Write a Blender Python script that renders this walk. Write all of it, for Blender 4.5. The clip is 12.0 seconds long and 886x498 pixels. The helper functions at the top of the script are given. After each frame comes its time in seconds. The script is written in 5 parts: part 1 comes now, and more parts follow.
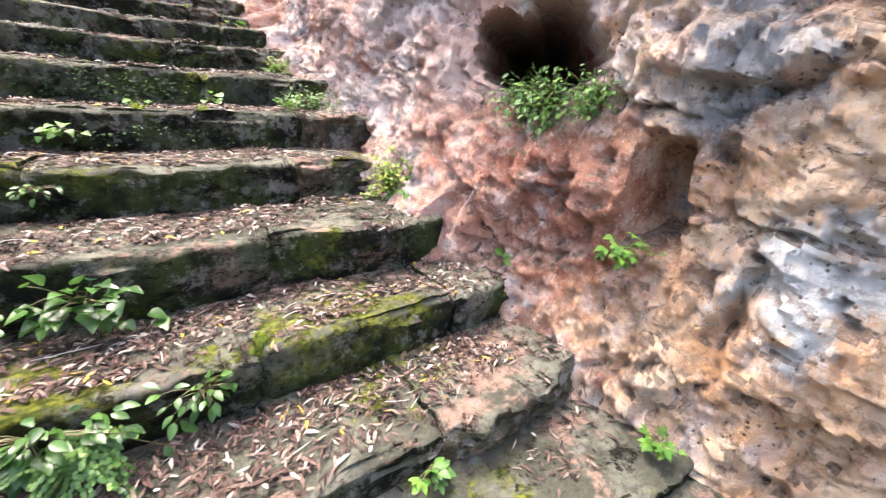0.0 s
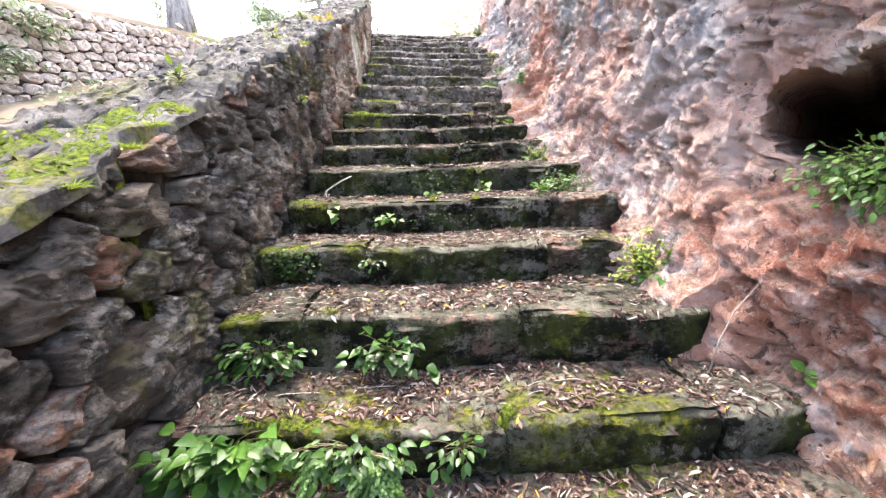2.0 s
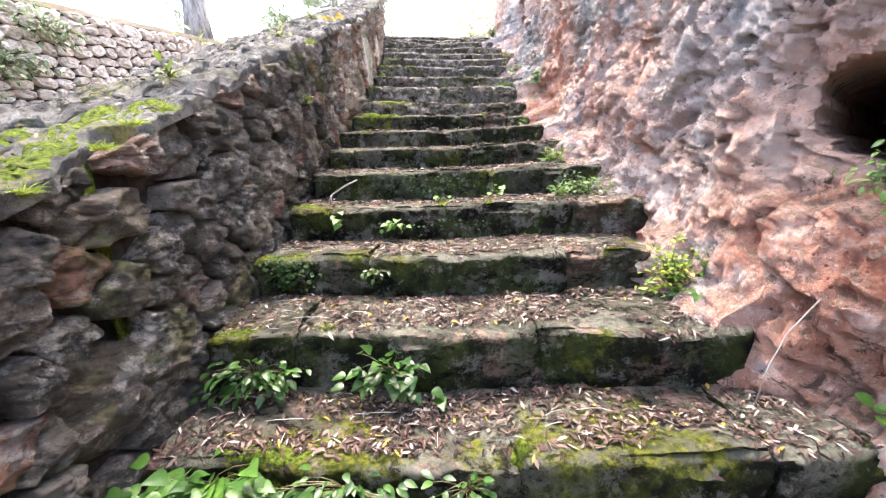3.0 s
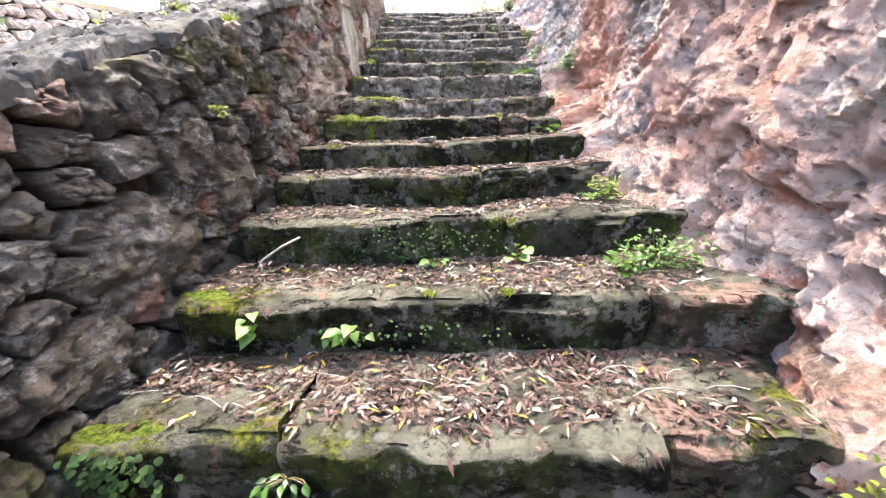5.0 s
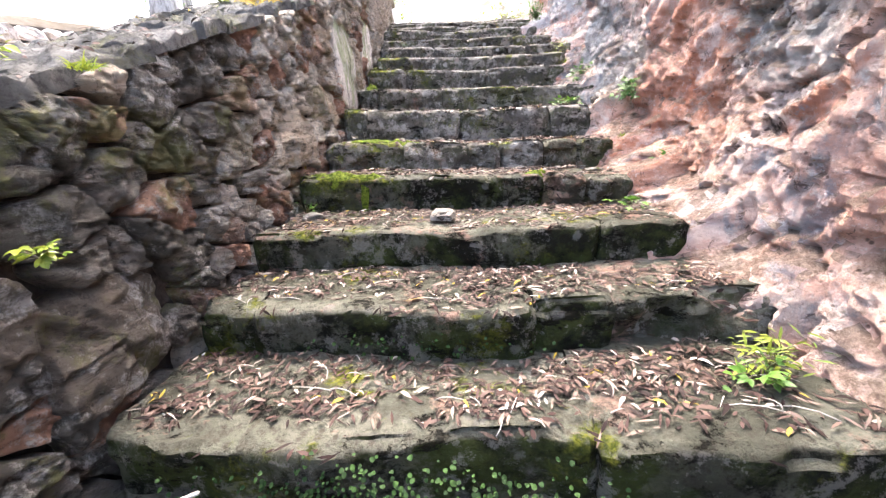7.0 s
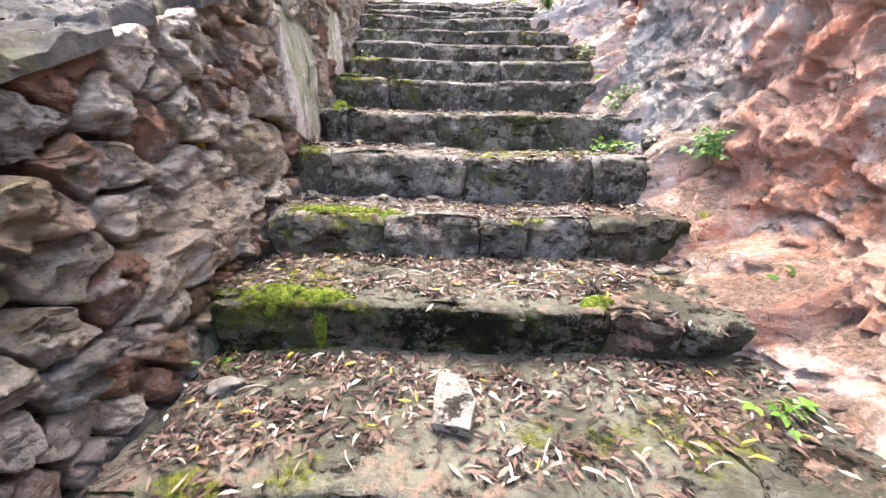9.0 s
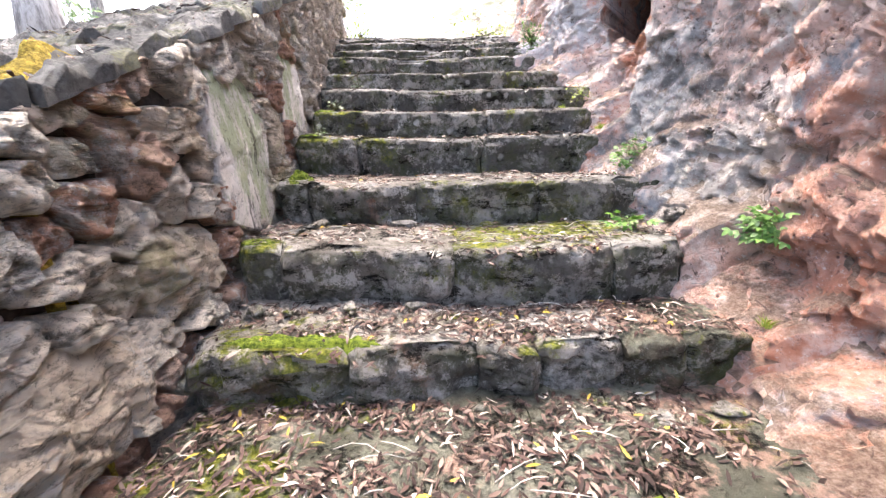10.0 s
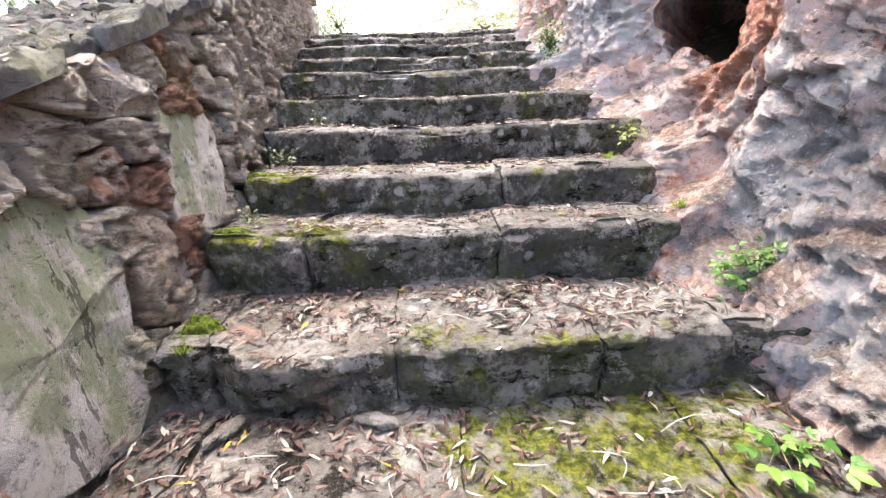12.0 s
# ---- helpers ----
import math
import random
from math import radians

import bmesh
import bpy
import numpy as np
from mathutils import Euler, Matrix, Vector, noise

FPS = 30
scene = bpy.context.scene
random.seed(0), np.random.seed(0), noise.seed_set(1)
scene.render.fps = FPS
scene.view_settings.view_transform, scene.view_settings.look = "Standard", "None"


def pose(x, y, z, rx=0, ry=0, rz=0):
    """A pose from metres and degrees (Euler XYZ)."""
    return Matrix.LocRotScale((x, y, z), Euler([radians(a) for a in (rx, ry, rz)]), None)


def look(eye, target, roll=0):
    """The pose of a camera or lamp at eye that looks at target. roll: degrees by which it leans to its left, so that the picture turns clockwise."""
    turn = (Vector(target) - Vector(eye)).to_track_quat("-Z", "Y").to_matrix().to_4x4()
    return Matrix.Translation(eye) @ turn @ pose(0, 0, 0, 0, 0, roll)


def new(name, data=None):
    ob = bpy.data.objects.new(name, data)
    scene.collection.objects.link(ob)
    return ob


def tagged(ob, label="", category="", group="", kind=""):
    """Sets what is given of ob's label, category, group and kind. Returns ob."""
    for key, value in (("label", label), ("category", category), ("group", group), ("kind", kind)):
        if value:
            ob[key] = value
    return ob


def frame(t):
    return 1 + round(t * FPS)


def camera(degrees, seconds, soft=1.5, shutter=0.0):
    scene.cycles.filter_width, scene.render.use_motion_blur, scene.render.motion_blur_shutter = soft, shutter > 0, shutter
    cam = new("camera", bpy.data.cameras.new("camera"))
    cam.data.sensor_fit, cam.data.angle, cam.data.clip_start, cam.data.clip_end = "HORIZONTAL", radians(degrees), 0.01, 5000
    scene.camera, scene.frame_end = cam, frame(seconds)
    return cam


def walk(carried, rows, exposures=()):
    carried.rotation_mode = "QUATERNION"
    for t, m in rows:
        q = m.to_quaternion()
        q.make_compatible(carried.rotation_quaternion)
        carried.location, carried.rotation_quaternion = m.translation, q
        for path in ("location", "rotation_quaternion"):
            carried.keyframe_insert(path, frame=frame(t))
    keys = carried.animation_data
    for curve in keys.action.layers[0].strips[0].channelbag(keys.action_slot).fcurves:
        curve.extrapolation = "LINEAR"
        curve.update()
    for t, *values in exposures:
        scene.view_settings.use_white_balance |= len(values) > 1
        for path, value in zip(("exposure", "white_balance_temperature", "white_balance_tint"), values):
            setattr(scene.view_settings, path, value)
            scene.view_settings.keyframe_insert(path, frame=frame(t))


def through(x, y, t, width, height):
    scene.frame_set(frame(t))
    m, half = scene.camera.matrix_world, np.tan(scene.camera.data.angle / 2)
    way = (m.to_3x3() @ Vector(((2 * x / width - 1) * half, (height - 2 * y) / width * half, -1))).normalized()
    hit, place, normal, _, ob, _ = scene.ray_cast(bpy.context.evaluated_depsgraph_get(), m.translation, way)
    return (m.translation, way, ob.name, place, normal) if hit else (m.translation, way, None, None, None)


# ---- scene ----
cam = camera(97.1, 12.0, soft=1.25, shutter=0.1)
METRES, EYE, TILT, LEAN, TURN = 6.0, 1.4, -21.48, -3.73, -34.08
ROWS = [
    (0.0, 0.0, 0.0, 0.0, -0.0, -0.0, -0.0),
    (0.5, -0.0249, -0.0129, -0.0043, 14.27, -1.37, -3.87),
    (1.0, -0.0223, -0.017, -0.0013, 25.19, -1.08, -6.47),
    (1.5, -0.0115, -0.0165, 0.0092, 30.96, 3.09, -6.78),
    (2.0, -0.0075, -0.0161, 0.0155, 32.86, 6.84, -6.75),
    (2.5, -0.0064, -0.0113, 0.0149, 35.07, 7.07, -7.35),
    (4.5, -0.1008, 0.1253, 0.097, 34.29, 6.2, -6.2),
    (5.0, -0.1112, 0.1462, 0.1353, 36.87, 4.37, -7.3),
    (5.5, -0.1477, 0.1732, 0.1612, 36.25, 3.19, -7.97),
    (6.0, -0.168, 0.192, 0.1886, 35.33, 4.24, -7.61),
    (6.5, -0.1857, 0.2319, 0.2278, 36.64, 4.58, -6.34),
    (7.0, -0.2149, 0.2466, 0.25, 38.8, 4.59, -7.24),
    (9.0, -0.3315, 0.3361, 0.3772, 35.31, 1.64, -8.31),
    (9.5, -0.3559, 0.3512, 0.4126, 34.76, 2.8, -7.22),
    (10.0, -0.3796, 0.3937, 0.4511, 33.79, 4.67, -5.43),
    (10.5, -0.4091, 0.4176, 0.4782, 34.74, 4.09, -6.74),
    (11.0, -0.4407, 0.4396, 0.5208, 31.7, 2.21, -7.11),
    (11.5, -0.4591, 0.4782, 0.5442, 31.4, 3.56, -4.59),
    (12.0, -0.4703, 0.506, 0.5839, 33.24, 1.95, -4.02),
]
walk(cam, [(t, pose(0, 0, EYE, TILT, LEAN, TURN) @ pose(METRES * x, METRES * y, METRES * z, 90 + pitch, roll, yaw)) for t, x, y, z, yaw, pitch, roll in ROWS],
     exposures=[(0.0, 3.16), (1.0, 3.12), (2.5, 3.05), (4.5, 3.14), (6.0, 3.26), (7.2, 3.2), (9.5, 3.14), (12.0, 3.0)])

# ---- world and light: bright hazy daylight, sky open above the stair's head ----
world = bpy.data.worlds.new("hazy_sky")
scene.world = world
world.use_nodes = True
wt = world.node_tree
wt.nodes.clear()
sky = wt.nodes.new("ShaderNodeTexSky")
sky.sky_type, sky.sun_disc = "NISHITA", False
sky.sun_elevation, sky.sun_rotation = radians(69), radians(-9)
sky.air_density, sky.dust_density, sky.ozone_density = 1.0, 6.0, 0.6
back = wt.nodes.new("ShaderNodeBackground")
back.inputs["Strength"].default_value = 0.15
wout = wt.nodes.new("ShaderNodeOutputWorld")
wt.links.new(sky.outputs[0], back.inputs[0])
wt.links.new(back.outputs[0], wout.inputs[0])
sun = new("sun", bpy.data.lights.new("sun", "SUN"))
sun.data.energy, sun.data.angle, sun.data.color = 0.8, radians(14), (1.0, 0.96, 0.92)
sun.matrix_world = look((-1.6, 10.0, 26.0), (0, 0, 0))


# ---- numeric noise ----
def hash3(ix, iy, iz, seed):
    h = (ix * 374761393 + iy * 668265263 + iz * 2147483647 + seed * 1274126177) & 0xFFFFFFFF
    h = ((h ^ (h >> 13)) * 1274126177) & 0xFFFFFFFF
    h = ((h ^ (h >> 16)) * 2246822519) & 0xFFFFFFFF
    return ((h ^ (h >> 15)) & 0xFFFFFF) / float(0xFFFFFF) * 2 - 1


def vn(p, size, seed=0):
    """Smooth value noise from -1 to 1 of points p (n, 3), with cells of that size."""
    q = np.asarray(p, float) / size
    i = np.floor(q).astype(np.int64)
    f = q - i
    f = f * f * f * (f * (f * 6 - 15) + 10)
    out = 0
    for dx in (0, 1):
        for dy in (0, 1):
            for dz in (0, 1):
                w = (f[:, 0] if dx else 1 - f[:, 0]) * (f[:, 1] if dy else 1 - f[:, 1]) * (f[:, 2] if dz else 1 - f[:, 2])
                out = out + w * hash3(i[:, 0] + dx, i[:, 1] + dy, i[:, 2] + dz, seed)
    return out


def fbm(p, size, octaves=4, seed=0, gain=0.5):
    out, amp = 0, 1.0
    for k in range(octaves):
        out = out + amp * vn(np.asarray(p) + 17.3 * k, size / 2 ** k, seed + k)
        amp *= gain
    return out


def ridged(p, size, octaves=3, seed=0):
    out, amp = 0, 1.0
    for k in range(octaves):
        out = out + amp * (1 - 2 * np.abs(vn(np.asarray(p) + 9.1 * k, size / 2 ** k, seed + k)))
        amp *= 0.5
    return out


def worley(p, size, seed=0):
    """Nearest and second distance to scattered seeds (in cells), and the nearest seed's random number."""
    q = np.asarray(p, float) / size
    i = np.floor(q).astype(np.int64)
    f1, f2, who = np.full(len(q), 9.0), np.full(len(q), 9.0), np.zeros(len(q))
    for dx in (-1, 0, 1):
        for dy in (-1, 0, 1):
            for dz in (-1, 0, 1):
                c = i + (dx, dy, dz)
                j = np.stack([hash3(c[:, 0], c[:, 1], c[:, 2], seed + k) * 0.5 + 0.5 for k in range(3)], 1)
                d = np.linalg.norm(c + j - q, axis=1)
                r = hash3(c[:, 0], c[:, 1], c[:, 2], seed + 7)
                f2 = np.where(d < f1, f1, np.minimum(f2, d))
                who = np.where(d < f1, r, who)
                f1 = np.minimum(f1, d)
    return f1, f2, who


def smooth(v, a, b):
    t = np.clip((np.asarray(v, float) - a) / (b - a), 0, 1)
    return t * t * (3 - 2 * t)


# ---- objects ----
def mesh(name, verts, faces, material, parent=None, label="", shade=True, crease=0):
    me = bpy.data.meshes.new(name)
    me.from_pydata([tuple(map(float, v)) for v in verts], [], [tuple(map(int, f)) for f in faces])
    me.materials.append(material)
    if shade:
        me.polygons.foreach_set("use_smooth", [True] * len(me.polygons))
    me.update()
    if crease:
        me.set_sharp_from_angle(angle=radians(crease))
    ob = new(name, me)
    ob.parent = parent
    if label:
        ob["label"] = label
    return ob


def empty(name, at=(0, 0, 0), label="", category="", group="", kind=""):
    ob = new(name)
    ob.location = at
    ob.empty_display_size = 0.1
    return tagged(ob, label, category, group, kind)


def grid_faces(nu, nv, closed_v=False):
    """Quads of a grid of nu rows of nv points."""
    out = []
    for a in range(nu - 1):
        for b in range(nv if closed_v else nv - 1):
            c = (b + 1) % nv
            out.append((a * nv + b, a * nv + c, (a + 1) * nv + c, (a + 1) * nv + b))
    return out


# ---- materials ----
class Nodes:
    """A short hand for a node material."""

    def __init__(self, name, rough=0.9, spec=0.15):
        self.m = bpy.data.materials.new(name)
        self.m.use_nodes = True
        self.t = self.m.node_tree
        self.b = self.t.nodes["Principled BSDF"]
        self.b.inputs["Roughness"].default_value = rough
        self.b.inputs["Specular IOR Level"].default_value = spec
        self.geo = self.t.nodes.new("ShaderNodeNewGeometry")
        self.pos = self.geo.outputs["Position"]

    def put(self, value, socket):
        if hasattr(value, "is_linked") or hasattr(value, "links"):
            self.t.links.new(value, socket)
        elif isinstance(value, (tuple, list)) and len(value) == 3 and socket.type == "RGBA":
            socket.default_value = (*value, 1)
        else:
            socket.default_value = value

    def noise(self, scale, detail=4.0, rough=0.6, stretch=(1, 1, 1), shift=0.0, distortion=0.0):
        mp = self.t.nodes.new("ShaderNodeMapping")
        mp.inputs["Scale"].default_value = stretch
        mp.inputs["Location"].default_value = (shift, shift * 0.7, shift * 1.3)
        self.t.links.new(self.pos, mp.inputs["Vector"])
        n = self.t.nodes.new("ShaderNodeTexNoise")
        n.inputs["Scale"].default_value = scale
        n.inputs["Detail"].default_value = detail
        n.inputs["Roughness"].default_value = rough
        n.inputs["Distortion"].default_value = distortion
        self.t.links.new(mp.outputs[0], n.inputs["Vector"])
        return n.outputs["Fac"]

    def voronoi(self, scale, feature="F1"):
        n = self.t.nodes.new("ShaderNodeTexVoronoi")
        n.feature = feature
        n.inputs["Scale"].default_value = scale
        self.t.links.new(self.pos, n.inputs["Vector"])
        return n.outputs["Distance"]

    def ramp(self, value, a, b, lo=0.0, hi=1.0):
        n = self.t.nodes.new("ShaderNodeMapRange")
        n.interpolation_type = "SMOOTHSTEP"
        for k, v in (("From Min", a), ("From Max", b), ("To Min", lo), ("To Max", hi)):
            n.inputs[k].default_value = v
        self.put(value, n.inputs["Value"])
        return n.outputs[0]

    def math(self, op, a, b=0.0):
        n = self.t.nodes.new("ShaderNodeMath")
        n.operation = op
        self.put(a, n.inputs[0])
        self.put(b, n.inputs[1])
        return n.outputs[0]

    def mix(self, fac, a, b, blend="MIX"):
        n = self.t.nodes.new("ShaderNodeMix")
        n.data_type, n.blend_type = "RGBA", blend
        self.put(fac, n.inputs["Factor"])
        self.put(a, n.inputs[6])
        self.put(b, n.inputs[7])
        return n.outputs[2]

    def up(self):
        n = self.t.nodes.new("ShaderNodeSeparateXYZ")
        self.t.links.new(self.geo.outputs["Normal"], n.inputs[0])
        return n.outputs[2]

    def near(self, at, radius, soft=0.5):
        """1 within radius of a place, 0 beyond, with a ragged border."""
        n = self.t.nodes.new("ShaderNodeVectorMath")
        n.operation = "DISTANCE"
        self.t.links.new(self.pos, n.inputs[0])
        n.inputs[1].default_value = at
        d = self.math("ADD", n.outputs["Value"], self.ramp(self.noise(7, 9, 0.72), 0.3, 0.7, -radius * 0.7, radius * 0.7))
        return self.ramp(d, radius * (1 - soft), radius * (1 + soft), 1.0, 0.0)

    def random(self, island=False):
        if island:
            return self.geo.outputs["Random Per Island"]
        return self.t.nodes.new("ShaderNodeObjectInfo").outputs["Random"]

    def done(self, color, bump=None, strength=0.5, distance=0.02, rough=None):
        self.put(color, self.b.inputs["Base Color"])
        if rough is not None:
            self.put(rough, self.b.inputs["Roughness"])
        if bump is not None:
            n = self.t.nodes.new("ShaderNodeBump")
            n.inputs["Strength"].default_value = strength
            n.inputs["Distance"].default_value = distance
            self.put(bump, n.inputs["Height"])
            self.t.links.new(n.outputs[0], self.b.inputs["Normal"])
        return self.m


def cliff_material():
    """Pale pink, red and blue-grey limestone: large stains of colour, then pits, cracks and grain with shade painted
    into the hollows.
    """
    k = Nodes("red_limestone_rock", 0.85)
    big, mid, fine = k.noise(1.1, 4, shift=2), k.noise(3.2, 8, 0.7, shift=4), k.noise(22, 10, 0.8, shift=9)
    c = k.mix(k.ramp(big, 0.42, 0.6), (0.70, 0.455, 0.375), (0.70, 0.57, 0.53))
    c = k.mix(k.ramp(mid, 0.5, 0.62), c, (0.76, 0.67, 0.62))
    c = k.mix(k.ramp(k.noise(2.3, 9, 0.7, shift=33), 0.54, 0.62), c, (0.56, 0.25, 0.17))
    c = k.mix(k.ramp(k.noise(2.1, 9, 0.7, stretch=(1, 1, 0.6), shift=21), 0.57, 0.63), c, (0.38, 0.375, 0.40))
    c = k.mix(k.ramp(k.noise(6.5, 10, 0.75, shift=13), 0.58, 0.68), c, (0.70, 0.65, 0.61))

    def stain(at, radius, amount, lo, hi):
        return k.mix(k.math("MULTIPLY", k.near(at, radius), amount), c, k.mix(k.ramp(mid, 0.38, 0.6), lo, hi))

    c = stain((1.6, -0.1, 1.0), 1.35, 0.95, (0.66, 0.38, 0.20), (0.80, 0.58, 0.39))
    c = stain((1.3, 2.3, 2.0), 0.42, 0.65, (0.44, 0.40, 0.41), (0.66, 0.61, 0.60))
    c = stain((1.35, 1.75, 1.4), 0.42, 0.8, (0.66, 0.34, 0.24), (0.78, 0.55, 0.46))
    c = stain((1.3, 1.55, 0.8), 0.45, 0.75, (0.42, 0.14, 0.09), (0.60, 0.29, 0.20))
    c = stain((1.4, 1.0, 1.0), 0.36, 0.85, (0.24, 0.065, 0.04), (0.44, 0.18, 0.12))
    c = stain((1.35, 4.3, 2.75), 0.5, 0.85, (0.20, 0.21, 0.21), (0.40, 0.40, 0.39))
    c = stain((1.05, 4.75, 2.1), 0.42, 0.8, (0.56, 0.24, 0.14), (0.70, 0.42, 0.31))
    c = stain((1.2, 3.4, 1.95), 0.55, 0.5, (0.60, 0.30, 0.22), (0.74, 0.50, 0.42))
    c = stain((1.2, 5.25, 2.6), 0.5, 0.8, (0.52, 0.20, 0.12), (0.68, 0.37, 0.27))
    c = stain((1.2, 5.85, 2.55), 0.32, 0.8, (0.27, 0.25, 0.22), (0.48, 0.45, 0.41))
    c = stain((1.58, 0.26, 0.92), 0.2, 1.0, (0.62, 0.63, 0.62), (0.72, 0.73, 0.72))
    c = stain((1.6, 0.62, 1.56), 0.22, 1.0, (0.26, 0.255, 0.26), (0.42, 0.41, 0.41))
    c = stain((1.12, 6.4, 3.06), 0.40, 0.92, (0.12, 0.12, 0.125), (0.36, 0.355, 0.36))
    c = stain((1.2, 8.3, 4.0), 0.55, 0.9, (0.34, 0.34, 0.37), (0.58, 0.57, 0.58))
    c = stain((1.5, 7.05, 3.6), 0.36, 0.85, (0.42, 0.13, 0.065), (0.58, 0.27, 0.17))
    crag, grit = k.noise(9, 10, 0.78, shift=61), k.noise(48, 6, 0.8, shift=19)
    # crevice shade put into the colour: low crag and fine noise turn darker
    c = k.mix(k.ramp(crag, 0.38, 0.45), k.mix(0.5, c, (0.22, 0.11, 0.09)), c)
    c = k.mix(k.ramp(fine, 0.38, 0.44), k.mix(0.5, c, (0.16, 0.09, 0.08)), c)
    c = k.mix(k.math("MULTIPLY", k.ramp(grit, 0.57, 0.63), 0.6), c, (0.80, 0.75, 0.71))
    pits = k.math("MULTIPLY", k.ramp(k.voronoi(26), 0.10, 0.22, 1.0, 0.0), k.ramp(k.noise(2.7, 5, shift=83), 0.48, 0.58))
    c = k.mix(k.math("MULTIPLY", pits, 0.75), c, (0.09, 0.055, 0.05))
    soil = k.math("MULTIPLY", k.ramp(k.up(), 0.45, 0.75), k.ramp(k.noise(5, 8, 0.75, shift=37), 0.38, 0.55))
    c = k.mix(k.math("MULTIPLY", soil, 0.9), c, k.mix(k.ramp(grit, 0.4, 0.6), (0.11, 0.075, 0.055), (0.27, 0.20, 0.16)))
    cracks = k.ramp(k.noise(5, 10, 0.78, distortion=1.6, shift=2), 0.38, 0.41, 1.0, 0.0)
    c = k.mix(k.math("MULTIPLY", cracks, 0.8), c, (0.07, 0.045, 0.04))
    h = k.math("ADD", k.math("MULTIPLY", fine, 0.9), k.math("MULTIPLY", crag, 1.3))
    h = k.math("SUBTRACT", k.math("ADD", h, k.math("MULTIPLY", grit, 0.35)), k.math("MULTIPLY", pits, 0.5))
    return k.done(c, h, 1.0, 0.05)


def step_material(name="worn_limestone_step", film=0.97, bare=0.45, red=0.55, tint=(0.011, 0.011, 0.008), green=(0.048, 0.060, 0.018), lo=(0.095, 0.094, 0.072), hi=(0.215, 0.208, 0.165), spots=0.25, crust=0.35):
    """Worn pale limestone; upright faces carry black-green algae and moss, with the risers' shade painted in."""
    k = Nodes(name, 0.95, 0.06)
    fine = k.noise(26, 9, 0.75, shift=3)
    c = k.mix(k.ramp(k.noise(3, 6), 0.4, 0.62), lo, hi)
    c = k.mix(k.ramp(k.noise(4, 7, 0.7, shift=40), red, red + 0.09), c, (0.33, 0.215, 0.17))
    c = k.mix(k.ramp(fine, 0.36, 0.54), k.mix(0.75, c, (0.08, 0.07, 0.055)), c)
    # upright faces go near-black: algae film plus riser shade put into the colour
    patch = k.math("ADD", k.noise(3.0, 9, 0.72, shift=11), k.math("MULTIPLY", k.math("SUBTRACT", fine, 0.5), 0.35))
    damp_shade = k.math("MULTIPLY", k.ramp(k.up(), 0.7, 0.35), k.ramp(patch, 0.50, 0.60, film, bare))
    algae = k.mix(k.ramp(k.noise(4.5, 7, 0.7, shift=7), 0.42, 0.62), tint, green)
    c = k.mix(damp_shade, c, algae)
    pale = k.math("MULTIPLY", k.ramp(k.noise(6.5, 10, 0.8, shift=91), 0.53, 0.585), k.ramp(k.up(), 0.8, 0.3))
    c = k.mix(k.math("MULTIPLY", pale, crust), c, (0.44, 0.405, 0.37))
    # near-black colour in the bump's hollows stands in for deep shade
    hollow = k.ramp(k.noise(8.5, 10, 0.8, shift=27, stretch=(0.7, 0.7, 1.6)), 0.40, 0.45, 1.0, 0.0)
    c = k.mix(k.math("MULTIPLY", hollow, 0.9), c, (0.012, 0.010, 0.008))
    lichen = k.math("MULTIPLY", k.ramp(k.math("ADD", k.voronoi(9), k.math("MULTIPLY", k.math("SUBTRACT", fine, 0.5), 0.6)), 0.14, 0.24, 1.0, 0.0), k.ramp(k.noise(1.7, 5, shift=71), 0.46, 0.56))
    c = k.mix(k.math("MULTIPLY", lichen, spots), c, (0.42, 0.40, 0.37))
    moss = k.math("MULTIPLY", k.ramp(k.noise(2.4, 8, 0.72, shift=15), 0.56, 0.64), k.ramp(k.up(), -0.1, 0.5, 0.5, 1.0))
    for at, r in (((-0.95, 2.70, 1.25), 0.2), ((-0.75, 5.2, 2.24), 0.32), ((-0.85, 4.72, 2.05), 0.3), ((-1.05, 5.68, 2.46), 0.13), ((0.1, 5.92, 2.46), 0.36),
                  ((0.45, 5.95, 2.44), 0.34), ((0.22, 6.1, 2.62), 0.16), ((0.15, 5.2, 2.2), 0.12), ((-0.5, 1.3, 0.56), 0.3), ((0.5, 1.26, 0.5), 0.35), ((-1.0, 1.7, 0.82), 0.14),
                  ((-1.0, 6.6, 2.95), 0.2), ((-0.95, 7.0, 3.16), 0.22), ((-1.0, 2.15, 1.03), 0.15), ((-0.8, 0.85, 0.36), 0.3), ((-0.85, 4.1, 1.82), 0.1)):
        moss = k.math("MAXIMUM", moss, k.math("MULTIPLY", k.near(at, r * 0.75, 0.3), k.ramp(k.up(), 0.0, 0.55, 0.22, 1.0)))
    c = k.mix(k.math("MULTIPLY", moss, k.ramp(k.noise(11, 8, 0.75, shift=51), 0.4, 0.52, 0.15, 0.95)), c, k.mix(k.ramp(k.noise(45, 4), 0.35, 0.65), (0.055, 0.070, 0.010), (0.20, 0.205, 0.028)))
    h = k.math("SUBTRACT", k.math("ADD", k.math("MULTIPLY", fine, 0.9), k.math("MULTIPLY", k.noise(90, 5, 0.75), 0.5)), k.math("MULTIPLY", hollow, 0.6))
    return k.done(c, h, 1.0, 0.045)


